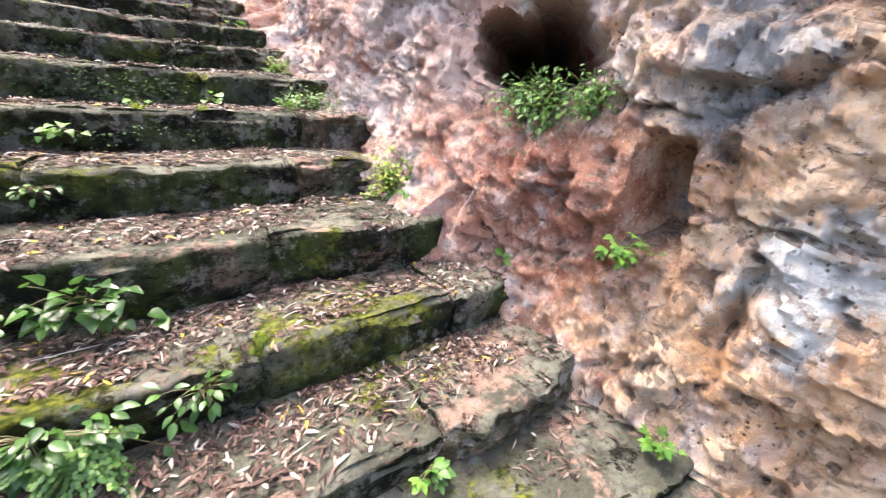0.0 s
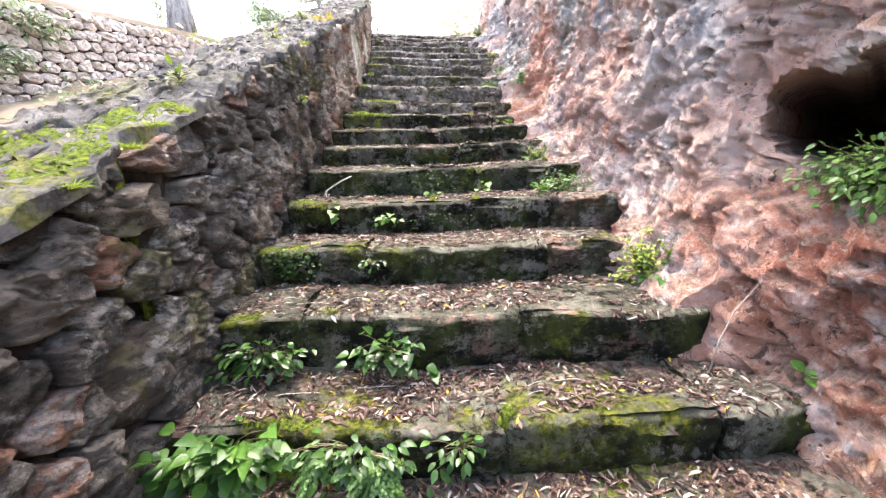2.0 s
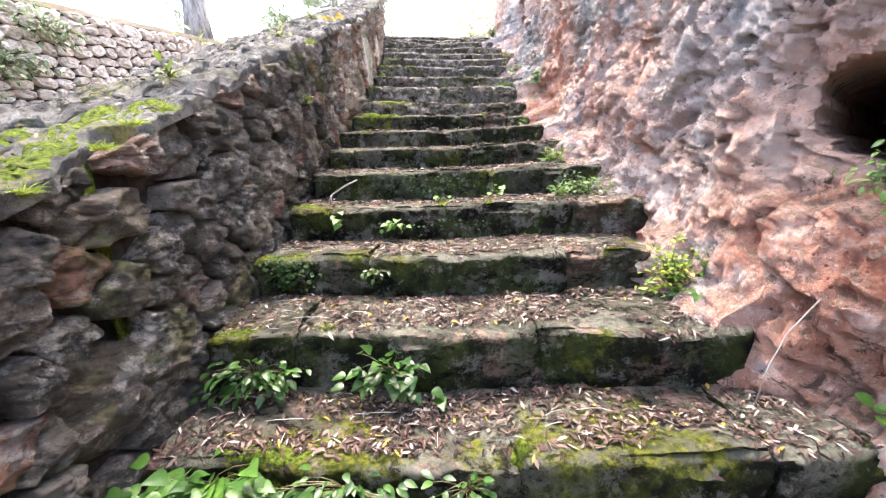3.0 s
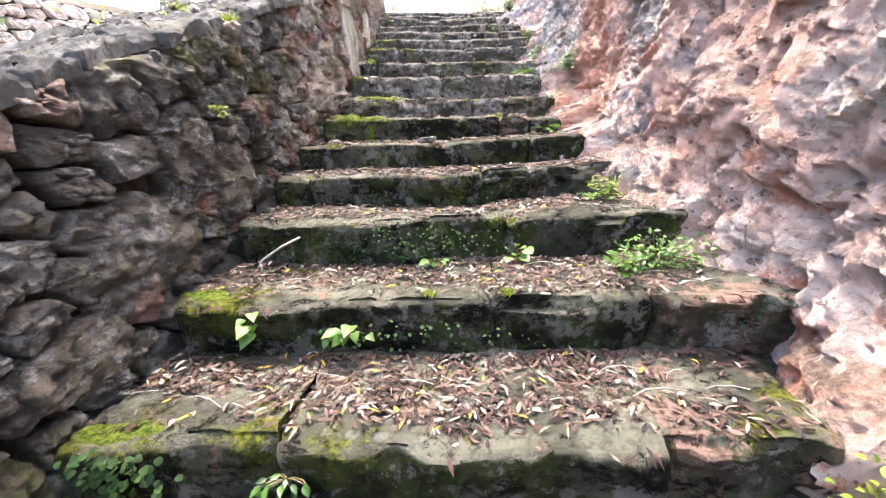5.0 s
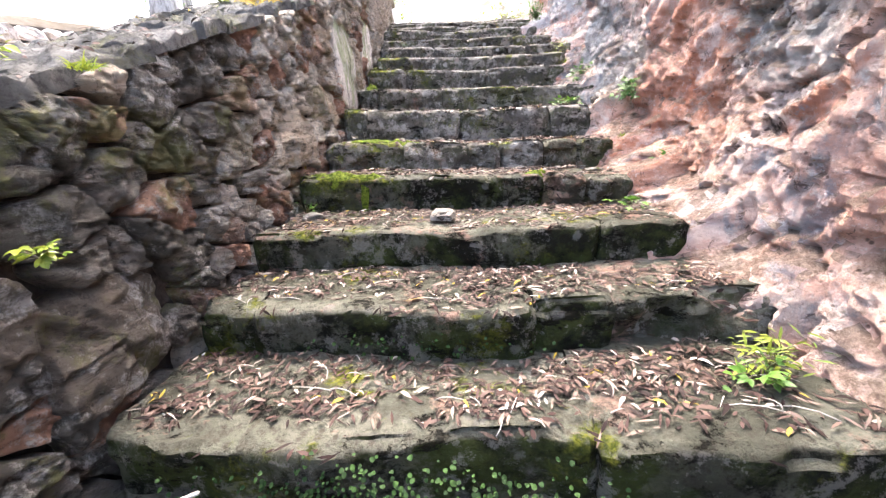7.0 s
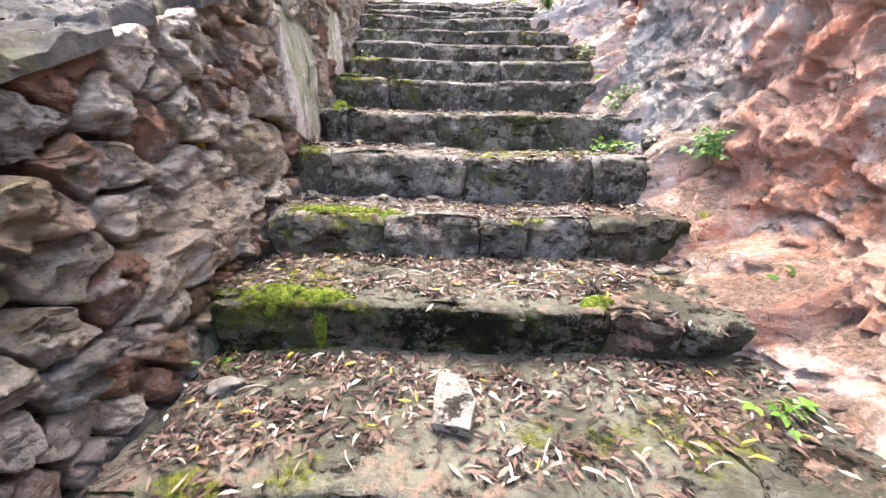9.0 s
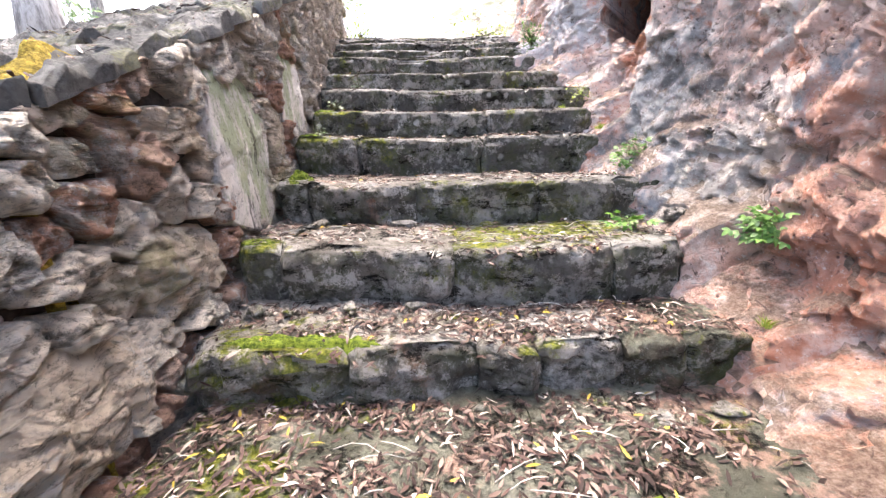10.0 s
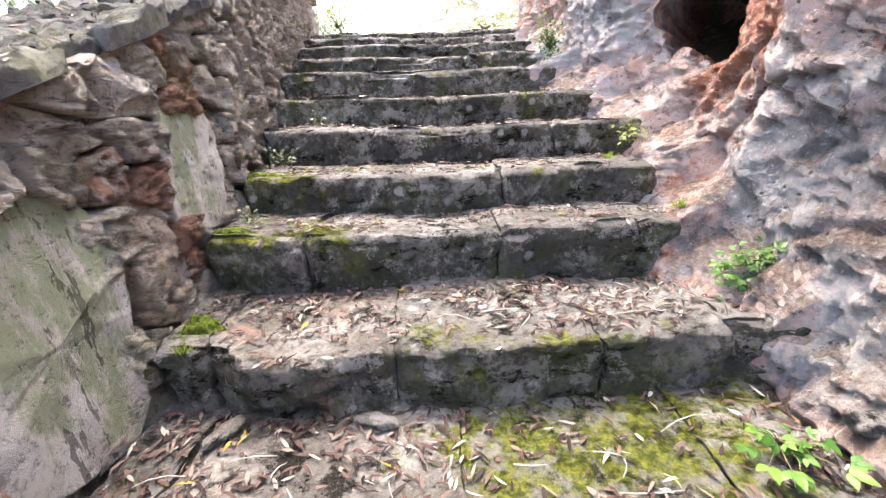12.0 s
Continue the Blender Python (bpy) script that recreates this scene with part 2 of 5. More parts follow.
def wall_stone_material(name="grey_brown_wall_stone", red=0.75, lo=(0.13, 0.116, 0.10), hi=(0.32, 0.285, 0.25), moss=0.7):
    """Layered, pitted rubble with pale crusts, a film of yellow-green moss and shade painted into its dark hollows."""
    k = Nodes(name, 0.9)
    r = k.random()
    c = k.mix(k.ramp(r, 0, 1), lo, hi)
    c = k.mix(k.ramp(k.math("FRACT", k.math("MULTIPLY", r, 7.3)), red, red + 0.2), c, (0.44, 0.25, 0.18))
    layer = k.noise(11, 9, 0.75, stretch=(0.6, 0.6, 2.4), shift=17, distortion=0.6)
    coarse, fine = k.noise(9, 10, 0.78, shift=31), k.noise(36, 10, 0.8, shift=5)
    c = k.mix(k.math("MULTIPLY", k.ramp(k.noise(6, 10, 0.78), 0.51, 0.60), 0.85), c, (0.60, 0.56, 0.52))
    # the bump's lows are mixed darker, relief shade carried by colour
    c = k.mix(k.ramp(layer, 0.38, 0.5), k.mix(0.55, c, (0.06, 0.05, 0.043)), c)
    c = k.mix(k.ramp(coarse, 0.38, 0.46), k.mix(0.5, c, (0.06, 0.05, 0.045)), c)
    c = k.mix(k.ramp(fine, 0.38, 0.47), k.mix(0.6, c, (0.035, 0.03, 0.026)), c)
    c = k.mix(k.math("MULTIPLY", k.ramp(k.noise(2.1, 9, 0.72, shift=12), 0.52, 0.62), moss), c, (0.22, 0.215, 0.085))
    h = k.math("ADD", k.math("MULTIPLY", fine, 0.8), k.math("ADD", k.math("MULTIPLY", coarse, 1.3), k.math("MULTIPLY", layer, 1.2)))
    return k.done(c, h, 1.0, 0.075)


def slab_material():
    """A pale dressed slab: green streaks, pocks, scratches and dark hollows."""
    k = Nodes("pale_smooth_slab", 0.85)
    fine, pock = k.noise(34, 9, 0.8), k.noise(9, 9, 0.78, shift=3)
    c = k.mix(k.ramp(k.noise(3, 6), 0.4, 0.62), (0.60, 0.53, 0.48), (0.80, 0.73, 0.68))
    c = k.mix(k.math("MULTIPLY", k.ramp(k.noise(4.0, 9, 0.75, stretch=(1, 1, 0.4), shift=8), 0.46, 0.56), 0.8), c, (0.33, 0.37, 0.20))
    c = k.mix(k.ramp(pock, 0.36, 0.43), k.mix(0.55, c, (0.10, 0.085, 0.07)), c)
    c = k.mix(k.ramp(fine, 0.38, 0.46), k.mix(0.6, c, (0.07, 0.06, 0.05)), c)
    scratch = k.ramp(k.noise(13, 5, 0.7, stretch=(1, 1, 0.22), shift=44), 0.385, 0.41, 1.0, 0.0)
    c = k.mix(k.math("MULTIPLY", scratch, 0.7), c, (0.07, 0.06, 0.05))
    h = k.math("SUBTRACT", k.math("ADD", fine, k.math("MULTIPLY", pock, 1.6)), k.math("MULTIPLY", scratch, 0.5))
    return k.done(c, h, 1.0, 0.04)


def core_material():
    k = Nodes("dark_earth_mortar", 0.95)
    n = k.noise(12, 7, 0.7)
    c = k.mix(k.ramp(n, 0.35, 0.7), (0.03, 0.025, 0.022), (0.09, 0.075, 0.065))
    return k.done(c, n, 0.8, 0.03)


def cap_material():
    k = Nodes("mossy_cap_flag", 0.9)
    fine = k.noise(26, 9, 0.78)
    c = k.mix(k.ramp(k.noise(4, 7), 0.4, 0.62), (0.11, 0.105, 0.10), (0.26, 0.245, 0.23))
    c = k.mix(k.ramp(k.noise(8, 9, 0.75, shift=3), 0.38, 0.5), k.mix(0.65, c, (0.05, 0.045, 0.045)), c)
    c = k.mix(k.ramp(fine, 0.36, 0.52), k.mix(0.7, c, (0.045, 0.04, 0.04)), c)
    lower = k.math("ADD", k.math("MULTIPLY", k.near((-1.45, 0.9, 1.4), 1.0), 0.65), 0.25)
    c = k.mix(k.math("MULTIPLY", k.ramp(k.noise(2.6, 9, 0.75, shift=6), 0.5, 0.58), lower), c, k.mix(k.ramp(k.noise(50, 4), 0.35, 0.65), (0.09, 0.10, 0.022), (0.25, 0.24, 0.055)))
    h = k.math("ADD", fine, k.math("MULTIPLY", k.noise(11, 9, 0.75, shift=3), 1.4))
    return k.done(c, h, 1.0, 0.035)


def earth_material():
    k = Nodes("dry_earth_and_grit", 0.95)
    n = k.noise(9, 8, 0.7)
    c = k.mix(k.ramp(k.noise(0.8, 4), 0.4, 0.65), (0.13, 0.105, 0.08), (0.20, 0.175, 0.145))
    c = k.mix(k.ramp(n, 0.35, 0.7), k.mix(0.5, c, (0.12, 0.09, 0.06)), c)
    c = k.mix(k.ramp(k.noise(1.4, 6, shift=5), 0.55, 0.7), c, (0.12, 0.15, 0.05))
    bank = k.near((1.0, 13.5, 6.0), 3.2)
    c = k.mix(k.math("MULTIPLY", bank, 0.85), c, k.mix(k.ramp(k.noise(3, 9, 0.75, shift=14), 0.4, 0.56), (0.20, 0.22, 0.15), (0.56, 0.53, 0.49)))
    return k.done(c, n, 0.8, 0.04)


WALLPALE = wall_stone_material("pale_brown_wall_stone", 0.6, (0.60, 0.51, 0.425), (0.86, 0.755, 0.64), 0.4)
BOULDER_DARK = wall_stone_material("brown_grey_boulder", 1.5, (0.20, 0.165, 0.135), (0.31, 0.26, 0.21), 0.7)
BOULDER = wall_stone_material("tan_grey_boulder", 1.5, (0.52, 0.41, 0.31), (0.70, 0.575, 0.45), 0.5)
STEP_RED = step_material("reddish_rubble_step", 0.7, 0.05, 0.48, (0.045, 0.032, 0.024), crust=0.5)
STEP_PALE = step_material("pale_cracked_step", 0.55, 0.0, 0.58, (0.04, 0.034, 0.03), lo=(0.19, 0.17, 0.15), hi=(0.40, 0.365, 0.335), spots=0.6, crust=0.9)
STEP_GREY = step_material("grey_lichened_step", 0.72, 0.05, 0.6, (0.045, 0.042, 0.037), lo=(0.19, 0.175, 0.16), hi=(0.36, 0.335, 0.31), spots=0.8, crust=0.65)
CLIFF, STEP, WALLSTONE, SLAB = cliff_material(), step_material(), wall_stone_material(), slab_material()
CORE, CAP, EARTH = core_material(), cap_material(), earth_material()

# ---- the plan: the stair climbs along +y between a parapet (x < 0) and a cliff (x > 0) ----
# nosing y, tread z, and where the blocks of the step part from one another
STEPS = [
    (-0.95, -0.29, (-0.2,)), (-0.5, -0.08, (0.4,)), (-0.05, 0.0 + 0.13 - 0.02, (-0.4, 0.6)), (0.36, 0.16 + 0.02, (0.2,)),
    (0.80, 0.345, (-0.3, 0.62)), (1.24, 0.55, (0.13, 0.97)), (1.66, 0.815, (-0.75, 0.3)), (2.15, 1.035, (-0.5, 0.55)),
    (2.65, 1.24, (-0.85, 0.15, 0.72)), (3.17, 1.45, (0.25,)), (3.62, 1.635, (-0.9, 0.15, 0.42)), (4.06, 1.82, (0.5,)),
    (4.66, 2.01, (0.04, 0.34, 0.58)), (5.20, 2.21, (-0.55, -0.1, 0.12, 0.43, 0.66)), (5.60, 2.465, (-0.92, -0.14, 0.55)), (6.14, 2.69, (-0.95, -0.34, 0.35, 0.8)),
    (6.60, 2.935, (-0.7, 0.1, 0.7)), (7.0, 3.135, (0.2,)), (7.5, 3.335, (-0.5, 0.6)), (7.92, 3.54, (-0.1, 0.5)),
    (8.35, 3.745, (0.1,)), (8.8, 3.92, (-0.6, 0.2)), (9.25, 4.085, (0.0,)), (9.8, 4.25, (-0.4, 0.5)), (10.4, 4.41, (0.1,)),
]
ENDS = (1.75, 1.65, 1.6, 1.5, 1.42, 1.39, 1.14, 0.95, 1.21, 1.06, 0.95, 0.80, 0.80, 0.86, 0.82, 1.04, 0.84, 0.90, 1.1, 1.1, 0.8, 0.8, 0.85, 0.9, 1.0)
SY, SZ = np.array([s[0] for s in STEPS]), np.array([s[1] for s in STEPS])


def stair(y):
    """The nosing line's height at y."""
    return np.interp(y, SY, SZ)


def wall_x(y):
    return np.interp(y, (-3, 7.0, 7.5, 8.1, 8.8, 9.8, 12), (-1.13, -1.13, -1.19, -1.25, -1.34, -1.48, -1.7))


def cap_z(y):
    return 1.43 + 0.4155 * (np.asarray(y, float) - 0.91)


FACE_Y = (-3.0, -0.5, 0.35, 0.8, 1.4, 1.9, 2.5, 3.0, 3.5, 4.1, 4.5, 5.2, 5.9, 6.3, 6.6, 6.9, 7.3, 7.8, 8.3, 8.8, 9.6, 11, 14)
FACE_X = (2.05, 1.72, 1.52, 1.46, 1.40, 1.25, 1.2, 1.13, 1.14, 1.18, 1.2, 1.2, 1.18, 1.14, 1.10, 1.28, 1.52, 1.32, 1.25, 1.18, 1.16, 1.2, 1.6)


def hollows(y, z):
    """How far the rock is hollowed: the hole with a shrub in it, and the cave below the stair's head."""
    p = np.stack([0 * y, y, z], 1)
    hole = np.hypot((y - 1.50) / 0.37, (z - 1.63) / 0.22) + 0.22 * vn(p, 0.2, 5)
    cave = np.hypot((y - 7.56 - 0.12 * (z - 3.9)) / 0.33, (z - 4.25) / 0.85) + 0.26 * vn(p, 0.28, 6) + 0.12 * vn(p, 0.1, 7)
    return smooth(hole, 1.03, 0.9), smooth(cave, 1.02, 0.92)


def rock_x(y, z):
    """The cliff's face: how far in x it stands at y and height z."""
    y, z = np.asarray(y, float), np.asarray(z, float)
    h = z - stair(y)
    toe, face = np.interp(y, SY, np.array(ENDS) - 0.03), np.interp(y, FACE_Y, FACE_X)
    toe, face = np.where(y < SY[0], face - 0.15, toe), np.maximum(face, toe + 0.04)
    # the ledge at the foot follows the treads
    i = np.clip(np.searchsorted(SY, y - 0.03) - 1, 0, len(SY) - 2)
    tread = SZ[i] + (SZ[i + 1] - SZ[i]) * smooth(y, SY[i + 1] - 0.03, SY[i + 1] + 0.03)
    g = z - 0.7 * tread - 0.3 * stair(y) - 0.03 * fbm(np.stack([toe, y, z], 1), 0.3, 2, 91)
    x = toe + (face - toe) * (0.8 * smooth(g, -0.10, 0.10) + 0.2 * smooth(h, 0.0, 0.35)) + 0.3 * np.clip(h + 0.2, -1, 0)
    x = x + 0.22 * np.clip(h - 0.3, 0, 0.6) + 0.12 * np.clip(h - 0.9, 0, 3)
    x = x - 0.16 * smooth(h, 1.35, 1.9) * smooth(y, 3.4, 2.2) * smooth(y, 0.7, 1.3)
    p = np.stack([x, y, z], 1)
    w = p + 0.09 * np.stack([vn(p, 0.3, 81), vn(p, 0.3, 82), vn(p, 0.3, 83)], 1) + 0.03 * np.stack([vn(p, 0.1, 84), vn(p, 0.1, 85), vn(p, 0.1, 86)], 1)
    calm = 1 - 0.35 * smooth(np.hypot((y - 6.4) / 0.7, (z - 3.02) / 0.3), 1.1, 0.6)
    x = x + 0.07 * fbm(p, 0.8, 2, 3)
    # broken plates that step in and out, parted by clefts
    for size, amp, crack, seed in ((0.47, 0.050, 0.035, 101), (0.19, 0.024, 0.020, 131), (0.08, 0.012, 0.010, 151)):
        f1, f2, who = worley(w, size, seed)
        some = smooth(vn(p, size * 1.7, seed + 3), -0.3, 0.4)
        x = x + calm * (amp * who * (0.5 + 0.5 * smooth(f2 - f1, 0.0, 0.12)) + crack * some * smooth(f2 - f1, 0.09, 0.0))
    x = x - calm * (0.020 * ridged(w, 0.30, 4, 11) + 0.013 * ridged(w, 0.11, 3, 14)) - 0.012 * calm * fbm(p, 0.06, 3, 23, 0.75)
    # weathered pits
    x = x + calm * (0.05 * smooth(vn(w, 0.11, 31), 0.45, 0.7) + 0.022 * smooth(vn(p, 0.05, 37), 0.3, 0.65))
    x = x + 0.34 * smooth(np.abs(y - 0.79 + 0.06 * vn(p, 0.3, 8)), 0.11, 0.05) * smooth(np.abs(z - 1.08), 0.24, 0.12)
    x = x - 0.10 * smooth(np.hypot((y - 0.55) / 0.4, (z - 1.6) / 0.12), 1.1, 0.6)
    x = x - 0.12 * smooth(np.hypot((y - 8.2) / 0.34, (z - 4.1) / 0.75), 1.05, 0.55)
    return x


def build_cliff():
    ys = np.concatenate([np.arange(-3.0, -0.6, 0.08), np.arange(-0.6, 10.5, 0.018), np.arange(10.5, 14.0, 0.08)])
    hs = np.concatenate([np.arange(-0.45, 1.9, 0.018), np.arange(1.9, 2.7, 0.05)])
    Y, H = np.meshgrid(ys, hs, indexing="ij")
    Z = stair(Y.ravel()) + H.ravel()
    Y = Y.ravel()
    X = rock_x(Y, Z)
    hole, cave = hollows(Y, Z)
    p = np.stack([X + 2.2 * hole + 2.0 * cave, Y + 2.0 * hole + 2.6 * cave, Z], 1)
    p[:, 1] += 0.016 * fbm(p, 0.2, 3, 41)
    p[:, 2] += 0.016 * fbm(p, 0.2, 3, 47)
    nv = len(hs)
    V, nu = p.reshape(len(ys), nv, 3), len(ys)
    # the top runs back into the hill
    extra = []
    for dx, dz in ((0.35, 0.12), (0.9, 0.2), (2.0, 0.25), (4.5, 0.1), (7.0, -0.5), (7.0, -4.0)):
        e = V[:, -1].copy()
        e[:, 0] += dx + 0.1 * vn(e * 1.0 + dx, 0.5, 61)
        e[:, 2] += dz
        extra.append(e)
    V = np.concatenate([V, np.stack(extra, 1)], 1)
    ob = mesh("cliff", V.reshape(-1, 3), grid_faces(nu, V.shape[1]), CLIFF, crease=11)
    ob.data.flip_normals()
    return tagged(ob, "rugged pink, red and grey limestone cliff beside the steps", "cliff", kind="structure")


build_cliff()


def ground_z(x, y):
    x, y = np.asarray(x, float), np.asarray(y, float)
    line = np.where(y < 10.4, stair(y), 4.41) - 0.32
    line = np.where(y > 10.7, 4.38, line)
    left = 1.0 + 0.27 * np.clip(y, -6, 12) + 0.05 * np.clip(y - 12, 0, 40)
    left = left + 0.09 * fbm(np.stack([x, y, 0 * x], 1), 1.4, 3, 71)
    terrace = 3.55 + 0.16 * np.clip(y - 4.4, -4, 9)
    left = left + smooth(x, -5.15, -5.3) * np.clip(terrace - left, 0, 9)
    right = stair(np.clip(y, -3, 11)) + 2.1
    z = np.where(x < -1.5, line + smooth(x, -1.45, -1.75) * (left - line), line + smooth(x, 3.0, 6.0) * (right - line))
    bank = smooth(y, 10.9, 13.5) * (0.6 + 1.7 * smooth(x, -1.4, 1.6)) + 0.12 * np.clip(y - 13, 0, 30)
    z = z + np.where(x > -2.5, bank, bank * smooth(x, -4, -2.5))
    return np.where(y < -1.2, np.minimum(z, -0.5 + smooth(np.abs(x), 1.3, 3.0) * (z + 0.5) * smooth(y, -12, -2)), z)


def build_ground():
    def spread(a, b, step, far):
        mid = np.arange(a, b, step)
        out = [1.0, 2.5, 5, 10, 20, 40, 80, 160, far]
        return np.concatenate([[a - o for o in out[::-1]], mid, [b + o for o in out]])
    xs, ys = spread(-9, 6.5, 0.11, 400), spread(-4, 20, 0.13, 400)
    X, Y = np.meshgrid(xs, ys, indexing="ij")
    X, Y = X.ravel(), Y.ravel()
    Z = ground_z(X, Y) + 0.02 * fbm(np.stack([X, Y, 0 * X], 1), 0.4, 3, 75)
    ob = mesh("ground", np.stack([X, Y, Z], 1), grid_faces(len(xs), len(ys)), EARTH)
    return tagged(ob, "dry stony earth with leaf litter and grass", "ground", kind="structure")


build_ground()


# ---- stone steps, each of a few worn blocks ----
def block(parent, x0, x1, y0, y1, z0, z1, seed, curve, material, ragged=1.0, lean=0.0):
    """One worn block: a rounded bar along x, ragged on its nose and its upright face."""
    nx = max(6, int((x1 - x0) / 0.028))
    r = 0.035
    path = [(0.03, z0), *[(0.02 * (1 - t) ** 2, z0 + (z1 - r - z0) * t) for t in np.linspace(0.1, 1, 8)]]
    path += [(r - r * math.cos(a), z1 - r + r * math.sin(a)) for a in np.linspace(0.3, math.pi / 2, 5)]
    depth = y1 - y0
    path += [(r + (depth - r) * t, z1) for t in np.linspace(0.06, 1, int(depth / 0.03))]
    path += [(depth, z0)]
    path = np.array(path)
    xs = np.linspace(x0, x1, nx)
    rim = np.minimum(np.minimum(xs - x0, x1 - xs) / 0.03, 1)
    inset = 0.022 * (1 - np.sqrt(np.clip(1 - (1 - rim) ** 2, 0, 1)))
    V = np.zeros((nx, len(path), 3))
    V[:, :, 0] = xs[:, None]
    V[:, :, 1] = y0 + path[None, :, 0] + curve(xs)[:, None] * (1 - path[None, :, 0] / depth)
    V[:, :, 2] = path[None, :, 1]
    V[:, :, 1] += inset[:, None] * (path[None, :, 0] < 0.06)
    V[:, :, 2] -= inset[:, None] * (path[None, :, 1] > z1 - 0.05) * (path[None, :, 0] < 0.07)
    P = V.reshape(-1, 3)
    P[:, 0] += 0.022 * fbm(P * (0.2, 1, 1), 0.16, 3, 77)
    q = P + seed * 3.7
    big, mid_n, fine = fbm(q, 0.3, 2, 1), fbm(q, 0.09, 3, 2), vn(q, 0.03, 4)
    front = np.tile(path[:, 0] < r, nx)
    chips = smooth(vn(q * (0.7, 1, 1), 0.13, 9), 0.35, 0.75) * np.tile((path[:, 1] > z1 - 0.06) & (path[:, 0] < 0.08), nx)
    P[:, 1] += np.where(front, ragged * (0.016 * big + 0.011 * mid_n + 0.006 * fine), 0) + 0.016 * chips
    P[:, 2] += np.where(front, 0.006 * mid_n, 0.012 * big + 0.007 * mid_n + 0.003 * fine) - 0.010 * chips
    # worn hollow where feet tread
    P[:, 2] -= 0.018 * np.exp(-((P[:, 0] + 0.05) / 0.45) ** 2) * (P[:, 2] > z1 - 0.06)
    P[:, 2] -= lean * P[:, 0]
    n = len(path)
    faces = grid_faces(nx, n, True)
    faces += [tuple(range(n)), tuple((nx - 1) * n + b for b in range(n))[::-1]]
    ob = mesh("step_stone", P, faces, material, parent, crease=22)
    ob.data.flip_normals()
    return ob


def step_look(i, x):
    """Which stone a block is of, and how ragged: mossy, reddish rubble, pale, or grey."""
    if (i == 12 and x > 0.3) or (i == 13 and x > 0.4) or (i in (7, 8, 9, 10) and x > 0.7) or (i == 4 and x > 0.6):
        return STEP_RED, 2.4
    if (i == 14 and -0.9 < x < -0.2) or (i == 15 and -0.9 < x < -0.3) or i == 13:
        return STEP_PALE, 2.3
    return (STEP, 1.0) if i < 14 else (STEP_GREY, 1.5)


def build_steps():
    for i, (y, z, cuts) in enumerate(STEPS):
        rng = random.Random(i + 5)
        y_next = STEPS[i + 1][0] if i + 1 < len(STEPS) else y + 0.6
        z_prev = STEPS[i - 1][1] if i else z - 0.25
        x0, x1 = float(wall_x(y)) + 0.02, ENDS[i] + 0.05
        thing = empty("stone_step", (0, y, z_prev), "worn limestone step with mossy dark riser and leaf litter", "step", "steps of the stairway")
        a, b = rng.uniform(0, 6), rng.uniform(0.012, 0.03)
        curve = lambda xs, a=a, b=b: b * np.sin(xs * 2.6 + a) + 0.5 * b * np.sin(xs * 6.1 + 2 * a)
        ends = [x0, *cuts, x1]
        for j in range(len(ends) - 1):
            dz, dy = rng.uniform(-0.008, 0.008), rng.uniform(-0.012, 0.012)
            if step_look(i, (ends[j] + ends[j + 1]) / 2)[0] is STEP_RED:
                dz, dy = 3 * dz - 0.012, 3 * dy + 0.02
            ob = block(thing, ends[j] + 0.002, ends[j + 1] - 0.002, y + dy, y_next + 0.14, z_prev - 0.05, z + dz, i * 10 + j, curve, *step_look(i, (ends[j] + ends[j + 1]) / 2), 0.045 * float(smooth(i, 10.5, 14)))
            ob.matrix_parent_inverse = Matrix.Translation((0, -y, -z_prev))


build_steps()


# ---- parapet of rubble with flag capping ----
def clip_cell(poly, mid, normal):
    out = []
    for a, b in zip(poly, poly[1:] + poly[:1]):
        da, db = (a[0] - mid[0]) * normal[0] + (a[1] - mid[1]) * normal[1], (b[0] - mid[0]) * normal[0] + (b[1] - mid[1]) * normal[1]
        if da <= 0:
            out.append(a)
        if da * db < 0:
            t = da / (da - db)
            out.append((a[0] + (b[0] - a[0]) * t, a[1] + (b[1] - a[1]) * t))
    return out


def cells(seeds, bounds, squash=1.0):
    """Voronoi cells of 2D seeds, clipped to bounds (a function that gives a polygon's half planes)."""
    S = np.array(seeds)
    for i, s in enumerate(S):
        poly = [(s[0] - 0.6, s[1] - 0.45), (s[0] + 0.6, s[1] - 0.45), (s[0] + 0.6, s[1] + 0.45), (s[0] - 0.6, s[1] + 0.45)]
        d = np.hypot(S[:, 0] - s[0], (S[:, 1] - s[1]) * squash)
        for j in np.argsort(d)[1:24]:
            n = (S[j, 0] - s[0], (S[j, 1] - s[1]) * squash * squash)
            poly = clip_cell(poly, ((S[j, 0] + s[0]) / 2, (S[j, 1] + s[1]) / 2), n)
        for mid, n in bounds(s):
            poly = clip_cell(poly, mid, n)
        if len(poly) >= 3:
            yield i, s, poly


def outline(poly, count, gap, corner):
    """A polygon drawn in by gap, its corners rounded, as so many points."""
    P = np.array(poly)
    c = P.mean(0)
    d = np.linalg.norm(P - c, axis=1, keepdims=True)
    P = c + (P - c) * np.clip(1 - gap / np.maximum(d, 1e-4), 0.3, 1)
    for _ in range(corner):
        Q = np.roll(P, -1, 0)
        P = np.stack([P * 0.75 + Q * 0.25, P * 0.25 + Q * 0.75], 1).reshape(-1, 2)
    seg = np.linalg.norm(np.roll(P, -1, 0) - P, axis=1)
    s = np.concatenate([[0], np.cumsum(seg)])
    t = np.linspace(0, s[-1], count, endpoint=False)
    P = np.vstack([P, P[:1]])
    return np.stack([np.interp(t, s, P[:, 0]), np.interp(t, s, P[:, 1])], 1)


